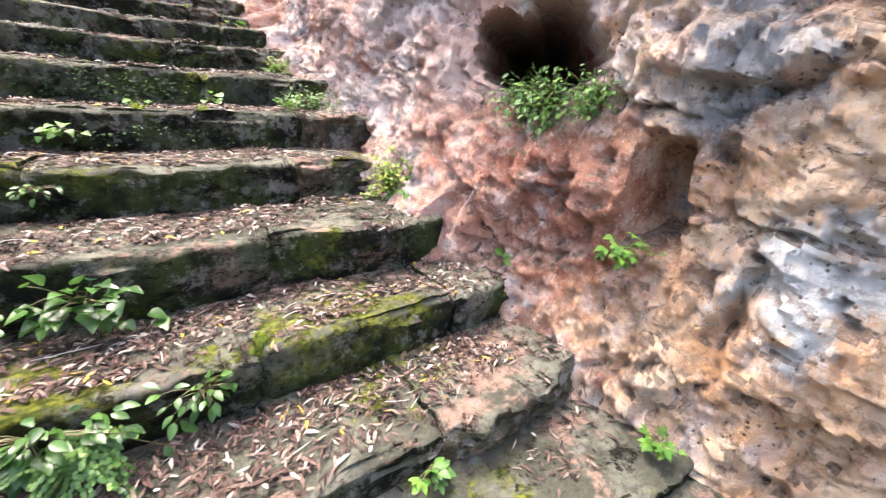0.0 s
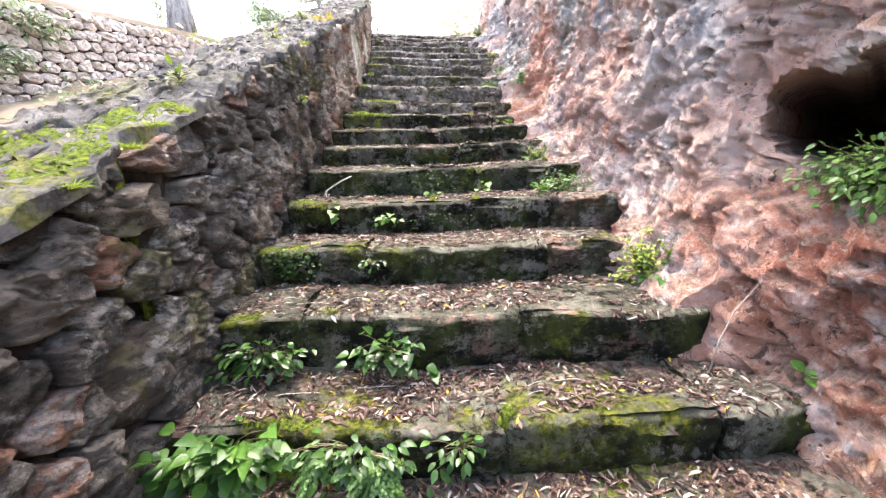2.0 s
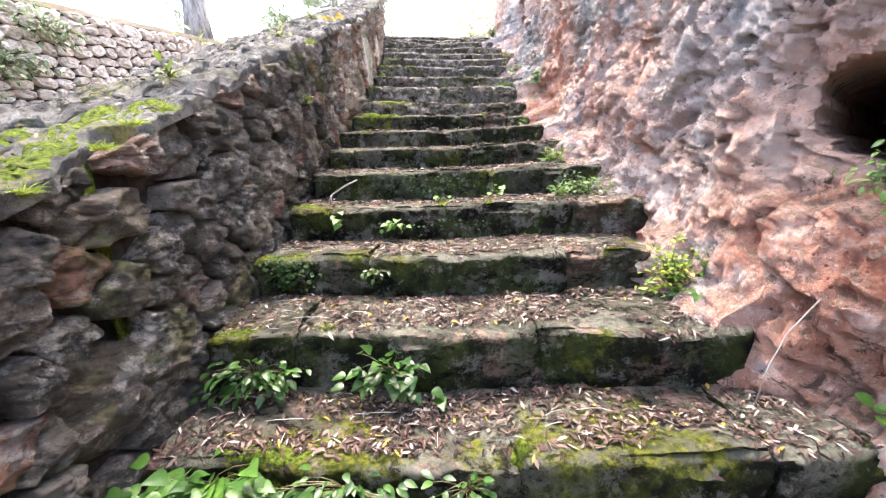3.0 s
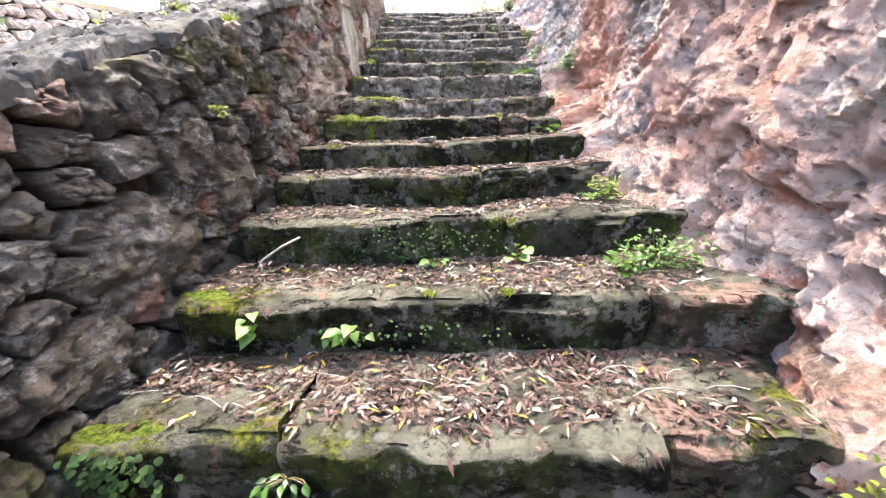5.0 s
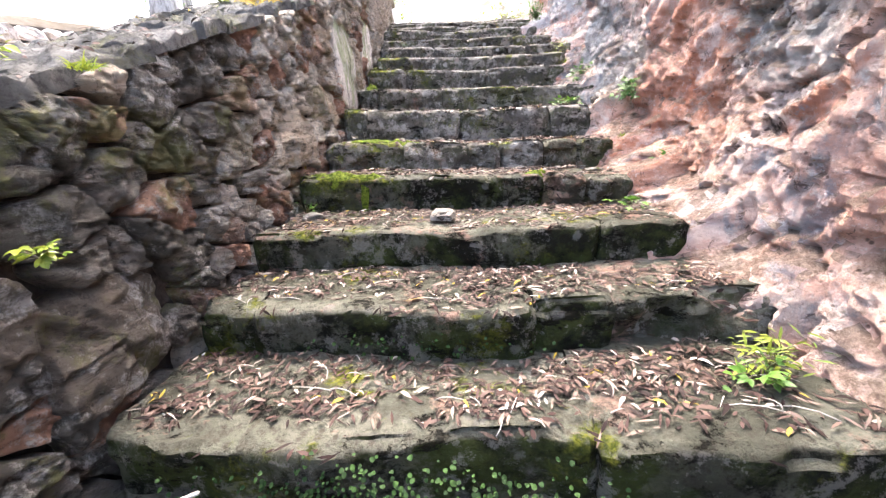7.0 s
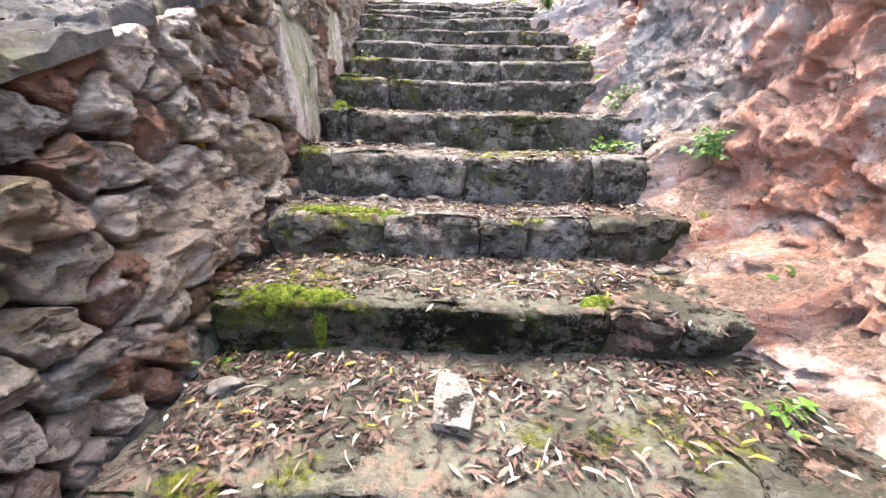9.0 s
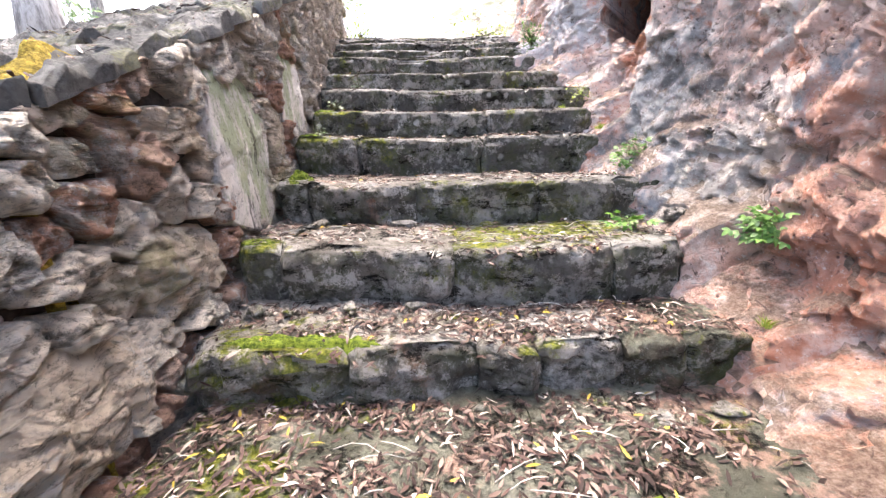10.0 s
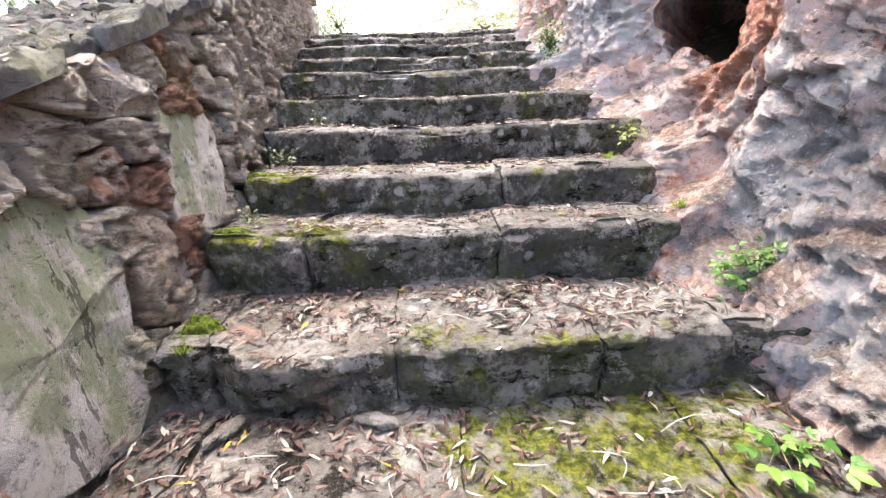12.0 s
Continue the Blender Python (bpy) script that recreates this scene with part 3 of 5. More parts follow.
def stone(name, poly, face, depth, bulge, material, parent, seed, count=18, gap=0.008, corner=2, rough=1.0, label="", flat=False):
    """A stone in a wall: the polygon in the wall's plane, bulging out of it. face maps (u, v, out) to the world."""
    O = outline(poly, count, gap, corner)
    c = O.mean(0)
    size = np.sqrt(np.ptp(O[:, 0]) * np.ptp(O[:, 1]))
    rings = [(1.0, -depth), (1.0, bulge * 0.4), (0.985, bulge * 0.75), (0.95, bulge * 0.95), (0.86, bulge), (0.7, bulge), (0.56, bulge), (0.42, bulge), (0.28, bulge), (0.13, bulge)]
    if flat:
        rings = [(1.0, -depth), (1.0, bulge * 0.8), (0.975, bulge), (0.8, bulge), (0.55, bulge), (0.25, bulge)]
    V = []
    for s, d in rings:
        for q in O:
            V.append((*(c + (q - c) * s), d))
    V.append((*c, bulge))
    V = np.array(V)
    q = V + seed * 1.37
    tilt = random.Random(seed)
    # hewn face: the lowest of a few slanting planes, then pits and grain
    chisel = np.full(len(V), 9.0)
    for _ in range(5):
        a = tilt.uniform(0, 2 * math.pi)
        lean = tilt.uniform(0.05, 0.34) * rough
        d = (V[:, 0] - c[0]) * math.cos(a) + (V[:, 1] - c[1]) * math.sin(a)
        chisel = np.minimum(chisel, -lean * (d - size * tilt.uniform(0.0, 0.28)))
    out = V[:, 2] > 0
    V[:, 2] += np.where(out, np.clip(chisel, -bulge * 0.75, 0.012), 0)
    f1, f2, who = worley(q * (1, 1.5, 0.2), max(0.04, size * 0.34), 5)
    V[:, 2] += np.where(out, (0.10 * bulge + 0.007) * (who - 0.7 * smooth(f2 - f1, 0.12, 0)), 0) * rough
    V[:, 2] += np.where(out, 0.012 * fbm(q * (1, 1.4, 0.4), 0.08, 3, 5, 0.7) - 0.013 * smooth(vn(q * (1, 1, 0.2), 0.04, 16), 0.15, 0.6), 0) * rough
    V[:, 0] += fbm(q * (1, 1, 0.3), 0.07, 2, 8) * 0.011 * rough
    V[:, 1] += fbm(q * (1, 1, 0.3) + 5, 0.07, 2, 9) * 0.011 * rough
    faces = grid_faces(len(rings), count, True)
    last = (len(rings) - 1) * count
    faces += [(last + b, last + (b + 1) % count, len(V) - 1) for b in range(count)]
    faces.append(tuple(range(count))[::-1])
    return mesh(name, face(V), faces, material, parent, label, crease=12)


def parapet_face(V):
    """(y, z, out) of the parapet's stair side."""
    return np.stack([wall_x(V[:, 0]) - 0.03 + V[:, 2], V[:, 0], V[:, 1]], 1)


BIG = [  # larger stones of the parapet: y, z, half length, half height, turn in degrees, how proud, slab
    (1.00, 1.17, 0.13, 0.10, 0, 0.03, 0), (1.33, 0.82, 0.25, 0.18, 0, 0.03, 0), (1.38, 1.38, 0.19, 0.09, 10, 0.03, 0),
    (2.34, 1.20, 0.21, 0.12, 5, 0.03, 0), (2.72, 1.47, 0.30, 0.21, -18, 0.035, 0), (3.00, 1.82, 0.19, 0.13, 12, 0.03, 0), (3.34, 1.67, 0.23, 0.21, 3, 0.03, 0),
    (4.76, 2.29, 0.33, 0.21, 5, 0.04, 0), (5.36, 2.51, 0.24, 0.17, -6, 0.035, 0),
    (5.92, 2.91, 0.26, 0.38, -7, 0.025, 1), (6.72, 3.27, 0.20, 0.26, -12, 0.02, 1), (6.36, 3.03, 0.12, 0.25, -5, 0.015, 0), (5.48, 3.0, 0.17, 0.09, 0, 0.03, 0), (2.02, 0.95, 0.12, 0.13, 0, 0.025, 0),
]


def big_outline(y, z, a, b, turn, slab):
    c, s = math.cos(radians(turn)), math.sin(radians(turn))
    rng = random.Random(y * 31 + z)
    pts = []
    corners = 12 if slab else 9
    for k in range(corners):
        t = 2 * math.pi * (k + 0.5 + rng.uniform(-0.25, 0.25)) / corners
        e = 0.36 if slab else 0.6
        u = a * math.copysign(abs(math.cos(t)) ** e, math.cos(t)) * rng.uniform(0.93, 1.06)
        v = b * math.copysign(abs(math.sin(t)) ** e, math.sin(t)) * rng.uniform(0.93, 1.06)
        pts.append((y + u * c - v * s, z + u * s + v * c))
    return pts


def build_parapet():
    wall = empty("parapet_wall", (-1.4, 4, 1.5), "rubble stone parapet wall with mossy flag capping", "wall", kind="structure")
    back_to = Matrix.Translation((1.4, -4, -1.5))
    ys = np.arange(-1.6, 11.01, 0.2)
    ring = []
    for y in ys:
        x, zt, zb = float(wall_x(y)), float(cap_z(y)) - 0.05, float(stair(y)) - 0.6
        ring += [(x - 0.07, y, zb), (x - 0.07, y, zt), (x - 0.62, y, zt), (x - 0.62, y, zb)]
    n = len(ys)
    faces = grid_faces(n, 4, True) + [(0, 1, 2, 3), tuple((n - 1) * 4 + k for k in (3, 2, 1, 0))]
    core = mesh("core", ring, faces, CORE, wall, shade=False)
    core.matrix_parent_inverse = back_to
    rng = random.Random(11)
    seeds, row = [], 0
    z_off = -0.12
    while z_off < 1.12:
        rh = rng.uniform(0.08, 0.16)
        y = -1.5 + rng.uniform(0, 0.1)
        while y < 10.8:
            w = rng.choice((0.10, 0.14, 0.18, 0.24, 0.32))
            seeds.append((y + w / 2 + rng.uniform(-0.02, 0.02), 0.4155 * y + 0.0 + z_off + rh / 2 + rng.uniform(-0.03, 0.03)))
            y += w
        z_off += rh
    seeds = [s for s in seeds if s[1] < cap_z(s[0]) - 0.09 + 0.0 and s[1] > stair(s[0]) - 0.2]
    bigs = [big_outline(y, z, a, b, t, sl) for y, z, a, b, t, p, sl in BIG]

    def inside(s):
        for y, z, a, b, t, p, sl in BIG:
            c, q = math.cos(radians(t)), math.sin(radians(t))
            u, v = (s[0] - y) * c + (s[1] - z) * q, -(s[0] - y) * q + (s[1] - z) * c
            if (abs(u) / a) ** 3 + (abs(v) / b) ** 3 < 0.62:
                return True
        return False

    top_n = (-0.4155, 1.0)

    def bounds(s):
        return [((s[0], float(cap_z(s[0])) - 0.055), top_n)]

    count = 0
    rest_v, rest_f = [], []
    for i, s, poly in cells(seeds, bounds, 1.2):
        if inside(s):
            continue
        near = 0.3 < s[0] < 6.9
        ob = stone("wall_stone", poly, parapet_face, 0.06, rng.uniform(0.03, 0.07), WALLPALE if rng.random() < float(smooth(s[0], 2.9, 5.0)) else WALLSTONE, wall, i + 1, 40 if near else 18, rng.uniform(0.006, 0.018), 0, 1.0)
        if near and count < 330:
            ob.matrix_parent_inverse = back_to
            count += 1
        else:
            base = len(rest_v)
            rest_v += [tuple(v.co) for v in ob.data.vertices]
            rest_f += [tuple(base + k for k in f.vertices) for f in ob.data.polygons]
            me = ob.data
            bpy.data.objects.remove(ob)
            bpy.data.meshes.remove(me)
    if rest_v:
        rest = tagged(mesh("rubble", rest_v, rest_f, WALLPALE, wall), kind="stuff")
        rest.matrix_parent_inverse = back_to
    for k, (spec, poly) in enumerate(zip(BIG, bigs)):
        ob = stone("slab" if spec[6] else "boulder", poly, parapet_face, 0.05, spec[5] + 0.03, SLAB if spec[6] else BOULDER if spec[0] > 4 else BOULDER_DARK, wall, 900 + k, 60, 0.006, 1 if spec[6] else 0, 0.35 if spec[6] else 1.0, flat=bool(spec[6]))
        ob.matrix_parent_inverse = back_to
    # capping flags in two ragged rows
    y = -1.6
    k = 0
    while y < 10.6:
        ln = rng.uniform(0.18, 0.42)
        split = rng.uniform(0.17, 0.3)
        for u0, u1 in ((rng.uniform(-0.03, 0.02), split), (split, split + 0.2), (split + 0.2, 0.66)):
            y0, y1 = y + rng.uniform(-0.01, 0.01), y + ln
            poly = [(y0, u0), ((y0 + y1) / 2, u0 + rng.uniform(-0.04, 0.04)), (y1, u0 + rng.uniform(-0.03, 0.03)), (y1, u1), ((y0 + y1) / 2, u1 + rng.uniform(-0.02, 0.02)), (y0, u1)]
            lift = rng.uniform(-0.008, 0.012)

            def cap_face(V, lift=lift):
                return np.stack([wall_x(V[:, 0]) - V[:, 1], V[:, 0], cap_z(V[:, 0]) - 0.025 + lift + V[:, 2]], 1)

            ob = stone("cap_stone", poly, cap_face, 0.05, 0.022, CAP, wall, 2000 + k, 36, 0.002, 0, 1.3, flat=True)
            ob.matrix_parent_inverse = back_to
            k += 1
        y += ln


build_parapet()


# ---- surfaces on which loose things rest ----
from mathutils.bvhtree import BVHTree


def surface_of(prefixes):
    V, F = [], []
    for ob in scene.objects:
        if ob.type == "MESH" and ob.name.split(".")[0] in prefixes:
            base = len(V)
            V += [v.co.copy() for v in ob.data.vertices]
            F += [tuple(base + k for k in p.vertices) for p in ob.data.polygons]
    return BVHTree.FromPolygons(V, F)


TREADS = surface_of(("step_stone", "ground", "cap_stone", "cliff"))


def rest(x, y, z_from=None):
    """Where a thing dropped at x, y comes to rest, and the surface's normal there."""
    start = (float(stair(y)) + 0.35) if z_from is None else z_from
    at, normal, _, _ = TREADS.ray_cast(Vector((x, y, start)), Vector((0, 0, -1)))
    return (at, normal) if at is not None else (Vector((x, y, start - 0.35)), Vector((0, 0, 1)))


# ---- leaves ----
def leaf_material(name, dark, light, island=False, gloss=0.45, through=0.35):
    k = Nodes(name, gloss, 0.4)
    r = k.random(island)
    c = k.mix(r, dark, light)
    c = k.mix(k.ramp(k.noise(60, 3), 0.35, 0.65), k.mix(0.25, c, (0.02, 0.03, 0.01)), c)
    k.put(c, k.b.inputs["Base Color"])
    tr = k.t.nodes.new("ShaderNodeBsdfTranslucent")
    k.put(c, tr.inputs["Color"])
    mx = k.t.nodes.new("ShaderNodeMixShader")
    mx.inputs[0].default_value = through
    out = k.t.nodes["Material Output"]
    k.t.links.new(k.b.outputs[0], mx.inputs[1])
    k.t.links.new(tr.outputs[0], mx.inputs[2])
    k.t.links.new(mx.outputs[0], out.inputs["Surface"])
    return k.m


def litter_material():
    k = Nodes("dry_fallen_leaf", 0.7)
    r = k.random(True)
    ramp = k.t.nodes.new("ShaderNodeValToRGB")
    ramp.color_ramp.interpolation = "CONSTANT"
    stops = [(0.0, (0.022, 0.013, 0.011)), (0.32, (0.052, 0.029, 0.024)), (0.58, (0.095, 0.060, 0.049)), (0.78, (0.16, 0.115, 0.095)), (0.90, (0.30, 0.25, 0.215)), (0.965, (0.30, 0.21, 0.035)), (0.985, (0.40, 0.37, 0.33))]
    while len(ramp.color_ramp.elements) < len(stops):
        ramp.color_ramp.elements.new(0.5)
    for e, (at, col) in zip(ramp.color_ramp.elements, stops):
        e.position, e.color = at, (*col, 1)
    k.put(r, ramp.inputs[0])
    return k.done(ramp.outputs[0])


LITTER = litter_material()
IVY = leaf_material("glossy_dark_green_leaf", (0.02, 0.06, 0.015), (0.075, 0.16, 0.03), gloss=0.32)
BRIGHT = leaf_material("fresh_green_leaf", (0.06, 0.15, 0.025), (0.16, 0.29, 0.045))
LUSH = leaf_material("mid_green_leaf", (0.035, 0.10, 0.018), (0.10, 0.21, 0.034), gloss=0.38)
FINE = leaf_material("small_green_foliage", (0.05, 0.13, 0.03), (0.17, 0.29, 0.06), island=True)
YELLOWISH = leaf_material("yellow_green_foliage", (0.14, 0.22, 0.03), (0.36, 0.40, 0.05), island=True)
GREYGREEN = leaf_material("grey_green_foliage", (0.12, 0.18, 0.09), (0.28, 0.35, 0.20), island=True)
CREEP = leaf_material("dark_creeper_leaf", (0.012, 0.035, 0.008), (0.045, 0.10, 0.02), island=True, gloss=0.85)
STEM = leaf_material("green_brown_stem", (0.08, 0.09, 0.03), (0.16, 0.12, 0.06), through=0.0)


def twig_material():
    k = Nodes("bleached_twig", 0.8)
    return k.done(k.mix(k.noise(30, 4), (0.30, 0.26, 0.22), (0.55, 0.52, 0.48)))


def moss_material(name="cushion_moss", lo=(0.03, 0.052, 0.006), hi=(0.18, 0.225, 0.025)):
    k = Nodes(name, 0.95)
    n = k.noise(55, 6, 0.75)
    c = k.mix(k.ramp(n, 0.35, 0.65), lo, hi)
    return k.done(c, n, 1.0, 0.03)


TWIG, MOSS = twig_material(), moss_material()
OCHRE = moss_material("ochre_moss", (0.13, 0.09, 0.015), (0.42, 0.30, 0.05))
OUTLINES = {
    "heart": ((0, 0.04), (0.04, 0.26), (0.18, 0.40), (0.38, 0.38), (0.62, 0.25), (0.84, 0.11), (1, 0.005)),
    "ovate": ((0, 0.03), (0.15, 0.18), (0.4, 0.27), (0.65, 0.22), (0.85, 0.11), (1, 0.005)),
    "round": ((0, 0.08), (0.1, 0.34), (0.35, 0.5), (0.65, 0.48), (0.9, 0.28), (1, 0.03)),
    "lance": ((0, 0.01), (0.25, 0.08), (0.55, 0.095), (0.8, 0.06), (1, 0.004)),
}


def leaf_shape(kind, fold=0.07, droop=0.22):
    """Points and faces of a leaf of length 1 along y, face up."""
    V, F = [], []
    for t, w in OUTLINES[kind]:
        z = -droop * t * t
        V += [(-w, t, z + fold * w * 4), (0, t, z), (w, t, z + fold * w * 4)]
    for a in range(len(OUTLINES[kind]) - 1):
        F += [(3 * a, 3 * a + 1, 3 * a + 4, 3 * a + 3), (3 * a + 1, 3 * a + 2, 3 * a + 5, 3 * a + 4)]
    return np.array(V), F


def lobed(kind="ovate"):
    """A leaf of three leaflets."""
    V, F = [], []
    for turn, size in ((0, 1.0), (58, 0.8), (-58, 0.8)):
        v, f = leaf_shape(kind)
        c, s = math.cos(radians(turn)), math.sin(radians(turn))
        v = v * size
        v = np.stack([v[:, 0] * c - v[:, 1] * s, v[:, 0] * s + v[:, 1] * c, v[:, 2]], 1)
        F += [tuple(len(V) + k for k in q) for q in f]
        V += list(v)
    return np.array(V), F


LEAF = {k: leaf_shape(k) for k in OUTLINES}
LEAF["lobed"] = lobed()
LEAF_MESH = {}


def leaf_data(kind, material):
    key = (kind, material.name)
    if key not in LEAF_MESH:
        me = bpy.data.meshes.new("leaf")
        v, f = LEAF[kind]
        me.from_pydata([tuple(p) for p in v], [], f)
        me.materials.append(material)
        me.polygons.foreach_set("use_smooth", [True] * len(me.polygons))
        LEAF_MESH[key] = me
    return LEAF_MESH[key]


def leaf_pose(at, along, up, size):
    y = Vector(along).normalized()
    z = Vector(up) - y * Vector(up).dot(y)
    z = z.normalized() if z.length > 1e-3 else Vector((0, 0, 1))
    x = y.cross(z)
    return Matrix.Translation(at) @ Matrix((x, y, z)).transposed().to_4x4() @ Matrix.Scale(size, 4)


def tube(points, radii, sides=5):
    """Points and faces of a bent, tapering tube."""
    pts = [Vector(p) for p in points]
    V, F = [], []
    for i, p in enumerate(pts):
        d = (pts[min(i + 1, len(pts) - 1)] - pts[max(i - 1, 0)]).normalized()
        u = d.orthogonal().normalized()
        if i:
            u = (last - d * last.dot(d)).normalized()
        last = u
        w = d.cross(u)
        for k in range(sides):
            a = 2 * math.pi * k / sides
            V.append(tuple(p + (u * math.cos(a) + w * math.sin(a)) * radii[i]))
    F = grid_faces(len(pts), sides, True)
    F += [tuple(range(sides))[::-1], tuple((len(pts) - 1) * sides + k for k in range(sides))]
    return V, F


def gather(pieces):
    V, F = [], []
    for v, f in pieces:
        base = len(V)
        V += [tuple(p) for p in v]
        F += [tuple(base + k for k in q) for q in f]
    return V, F


def bent(a, b, sag, seed, n=4):
    rng = random.Random(seed)
    a, b = Vector(a), Vector(b)
    side = Vector((rng.uniform(-1, 1), rng.uniform(-1, 1), rng.uniform(-0.3, 1))) * (b - a).length * 0.12
    return [a.lerp(b, t) + (side + Vector((0, 0, sag))) * math.sin(math.pi * t) for t in np.linspace(0, 1, n)]


def plant(name, base, size, count, kind, leaf, material, label, category="plant", out=(0, -1, 0), seed=0, joined=False, group=""):
    """A plant rooted at base whose leaves fill a box of half sizes `size`, leaning out along `out`."""
    rng = random.Random(seed)
    base, out = Vector(base), Vector(out)
    thing = empty(name, base, label, category, group)
    inv = Matrix.Translation(-base)
    stems, leaves = [], []
    for k in range(count):
        d = Vector((rng.gauss(0, 0.42), rng.gauss(0, 0.42), rng.gauss(0, 0.42)))
        d = Vector([max(-1, min(1, c)) for c in d])
        at = base + Vector((d.x * size[0], d.y * size[1], d.z * size[2])) + out * ((0.02 + 0.9 * (abs(out.x) * size[0] + abs(out.y) * size[1] + abs(out.z) * size[2])) * (0.3 + 0.7 * rng.random()))
        along = (at - base).normalized() + out * 0.6 + Vector((rng.uniform(-0.7, 0.7), rng.uniform(-0.5, 0.5), rng.uniform(-0.7, 0.2))) * (2.2 if joined else 1.0)
        up = Vector((rng.uniform(-0.4, 0.4), -0.35 + rng.uniform(-0.3, 0.3), 1.0))
        s = leaf * rng.uniform(0.6, 1.25)
        if name != "creeper" and k % (1 if count < 60 else 4) == 0:
            stems.append(tube(bent(base + out * 0.005, at, 0.1 * size[2], seed * 100 + k), (0.0022, 0.002, 0.0016, 0.001), 4))
        leaves.append((leaf_pose(at, along, up, s)))
    if stems and not joined:
        for v, f in stems:
            mesh("stem", v, f, STEM, thing).matrix_parent_inverse = inv
    elif stems:
        v, f = gather(stems)
        tagged(mesh("stemwork", v, f, STEM, thing), kind="stuff").matrix_parent_inverse = inv
    if joined:
        lv, lf = LEAF[kind]
        pieces = []
        for m in leaves:
            M = np.array(m)
            pieces.append((lv @ M[:3, :3].T + M[:3, 3], lf))
        v, f = gather(pieces)
        tagged(mesh("foliage", v, f, material, thing), kind="stuff").matrix_parent_inverse = inv
    else:
        for m in leaves:
            ob = new("leaf", leaf_data(kind, material))
            ob.parent = thing
            ob.matrix_parent_inverse = inv
            ob.matrix_basis = m
    return thing


def fern(name, base, fronds, length, material, label, out=(0, -1, 0), seed=0):
    """A fern: arching fronds with rows of small leaflets."""
    rng = random.Random(seed)
    base, out = Vector(base), Vector(out)
    thing = empty(name, base, label, "fern")
    inv = Matrix.Translation(-base)
    for k in range(fronds):
        d = (out * rng.uniform(0.3, 1) + Vector((rng.uniform(-1, 1), rng.uniform(-0.5, 0.5), rng.uniform(-0.4, 0.8)))).normalized()
        ln = length * rng.uniform(0.6, 1.1)
        pts = [base + d * ln * t + Vector((0, 0, -0.5 * ln * t * t)) for t in np.linspace(0, 1, 9)]
        pieces = [tube(pts, [0.002 * (1 - 0.7 * t) for t in np.linspace(0, 1, 9)], 3)]
        for i in range(1, 9):
            run = (pts[i] - pts[i - 1]).normalized()
            side = run.cross(Vector((0, 0, 1))).normalized()
            for sg in (-1, 1):
                for u in (0.0, 0.33, 0.66):
                    s = rng.uniform(0.009, 0.014)
                    far = side * sg * ln * 0.26 * (1.05 - i / 9) * rng.random()
                    M = np.array(leaf_pose(pts[i - 1].lerp(pts[i], u) + far, side * sg + run * 0.4 + Vector((0, -0.4, rng.uniform(-0.6, 0.3))), (rng.uniform(-0.4, 0.4), -0.6, 0.8), s))
                    lv, lf = LEAF["round"]
                    pieces.append((lv @ M[:3, :3].T + M[:3, 3], lf))
        v, f = gather(pieces)
        mesh("frond", v, f, material, thing).matrix_parent_inverse = inv
    return thing


def tuft(base, blades, length, material, label, seed=0, lean=(0, 0, 1)):
    """A tuft of grass or moss sporelings."""
    rng = random.Random(seed)
    base = Vector(base)
    thing = empty("grass_tuft", base, label, "grass")
    pieces = []
    for k in range(blades):
        d = (Vector(lean) + Vector((rng.uniform(-0.8, 0.8), rng.uniform(-0.8, 0.8), rng.uniform(0, 0.3)))).normalized()
        ln = length * rng.uniform(0.5, 1.2)
        root = base + Vector((rng.gauss(0, 0.35), rng.gauss(0, 0.35), 0)) * length * 0.6
        side = d.cross(Vector((rng.uniform(-1, 1), rng.uniform(-1, 1), 0.1))).normalized() * 0.0022
        v = []
        for t in (0, 0.4, 0.75, 1):
            p = root + d * ln * t + Vector((0, 0, -0.35 * ln * t * t))
            v += [p - side * (1.05 - t), p + side * (1.05 - t)]
        pieces.append((v, [(0, 1, 3, 2), (2, 3, 5, 4), (4, 5, 7, 6)]))
    v, f = gather(pieces)
    tagged(mesh("grass", v, f, material, thing), kind="stuff").matrix_parent_inverse = Matrix.Translation(-base)
    return thing


def moss_cushion(x, y, rx, ry, thick, seed, z_from=None):
    """A moss cushion lying on the stone below it."""
    V, n, rings = [], 28, 9
    for i in range(rings):
        r = i / (rings - 1)
        for k in range(n):
            a = 2 * math.pi * k / n
            w = 1 + 0.3 * float(vn([[math.cos(a) * 2, math.sin(a) * 2, seed]], 1.0, 3)[0]) + 0.18 * float(vn([[math.cos(a) * 5, math.sin(a) * 5, seed]], 1.0, 4)[0])
            px, py = x + rx * r * w * math.cos(a), y + ry * r * w * math.sin(a)
            at, _ = rest(px, py, z_from)
            lump = 0.6 + 0.5 * float(vn([[px, py, seed]], 0.035, 5)[0]) + 0.25 * float(vn([[px, py, seed]], 0.015, 6)[0])
            V.append((px, py, at.z - 0.006 + thick * lump * max(0, 1 - r ** 3) + 0.004 * (r < 1)))
    F = grid_faces(rings, n, True)
    ob = mesh("moss_cushion", V, F, MOSS)
    ob.data.flip_normals()
    return tagged(ob, "bright green cushion of moss on worn stone", "moss", "moss cushions")


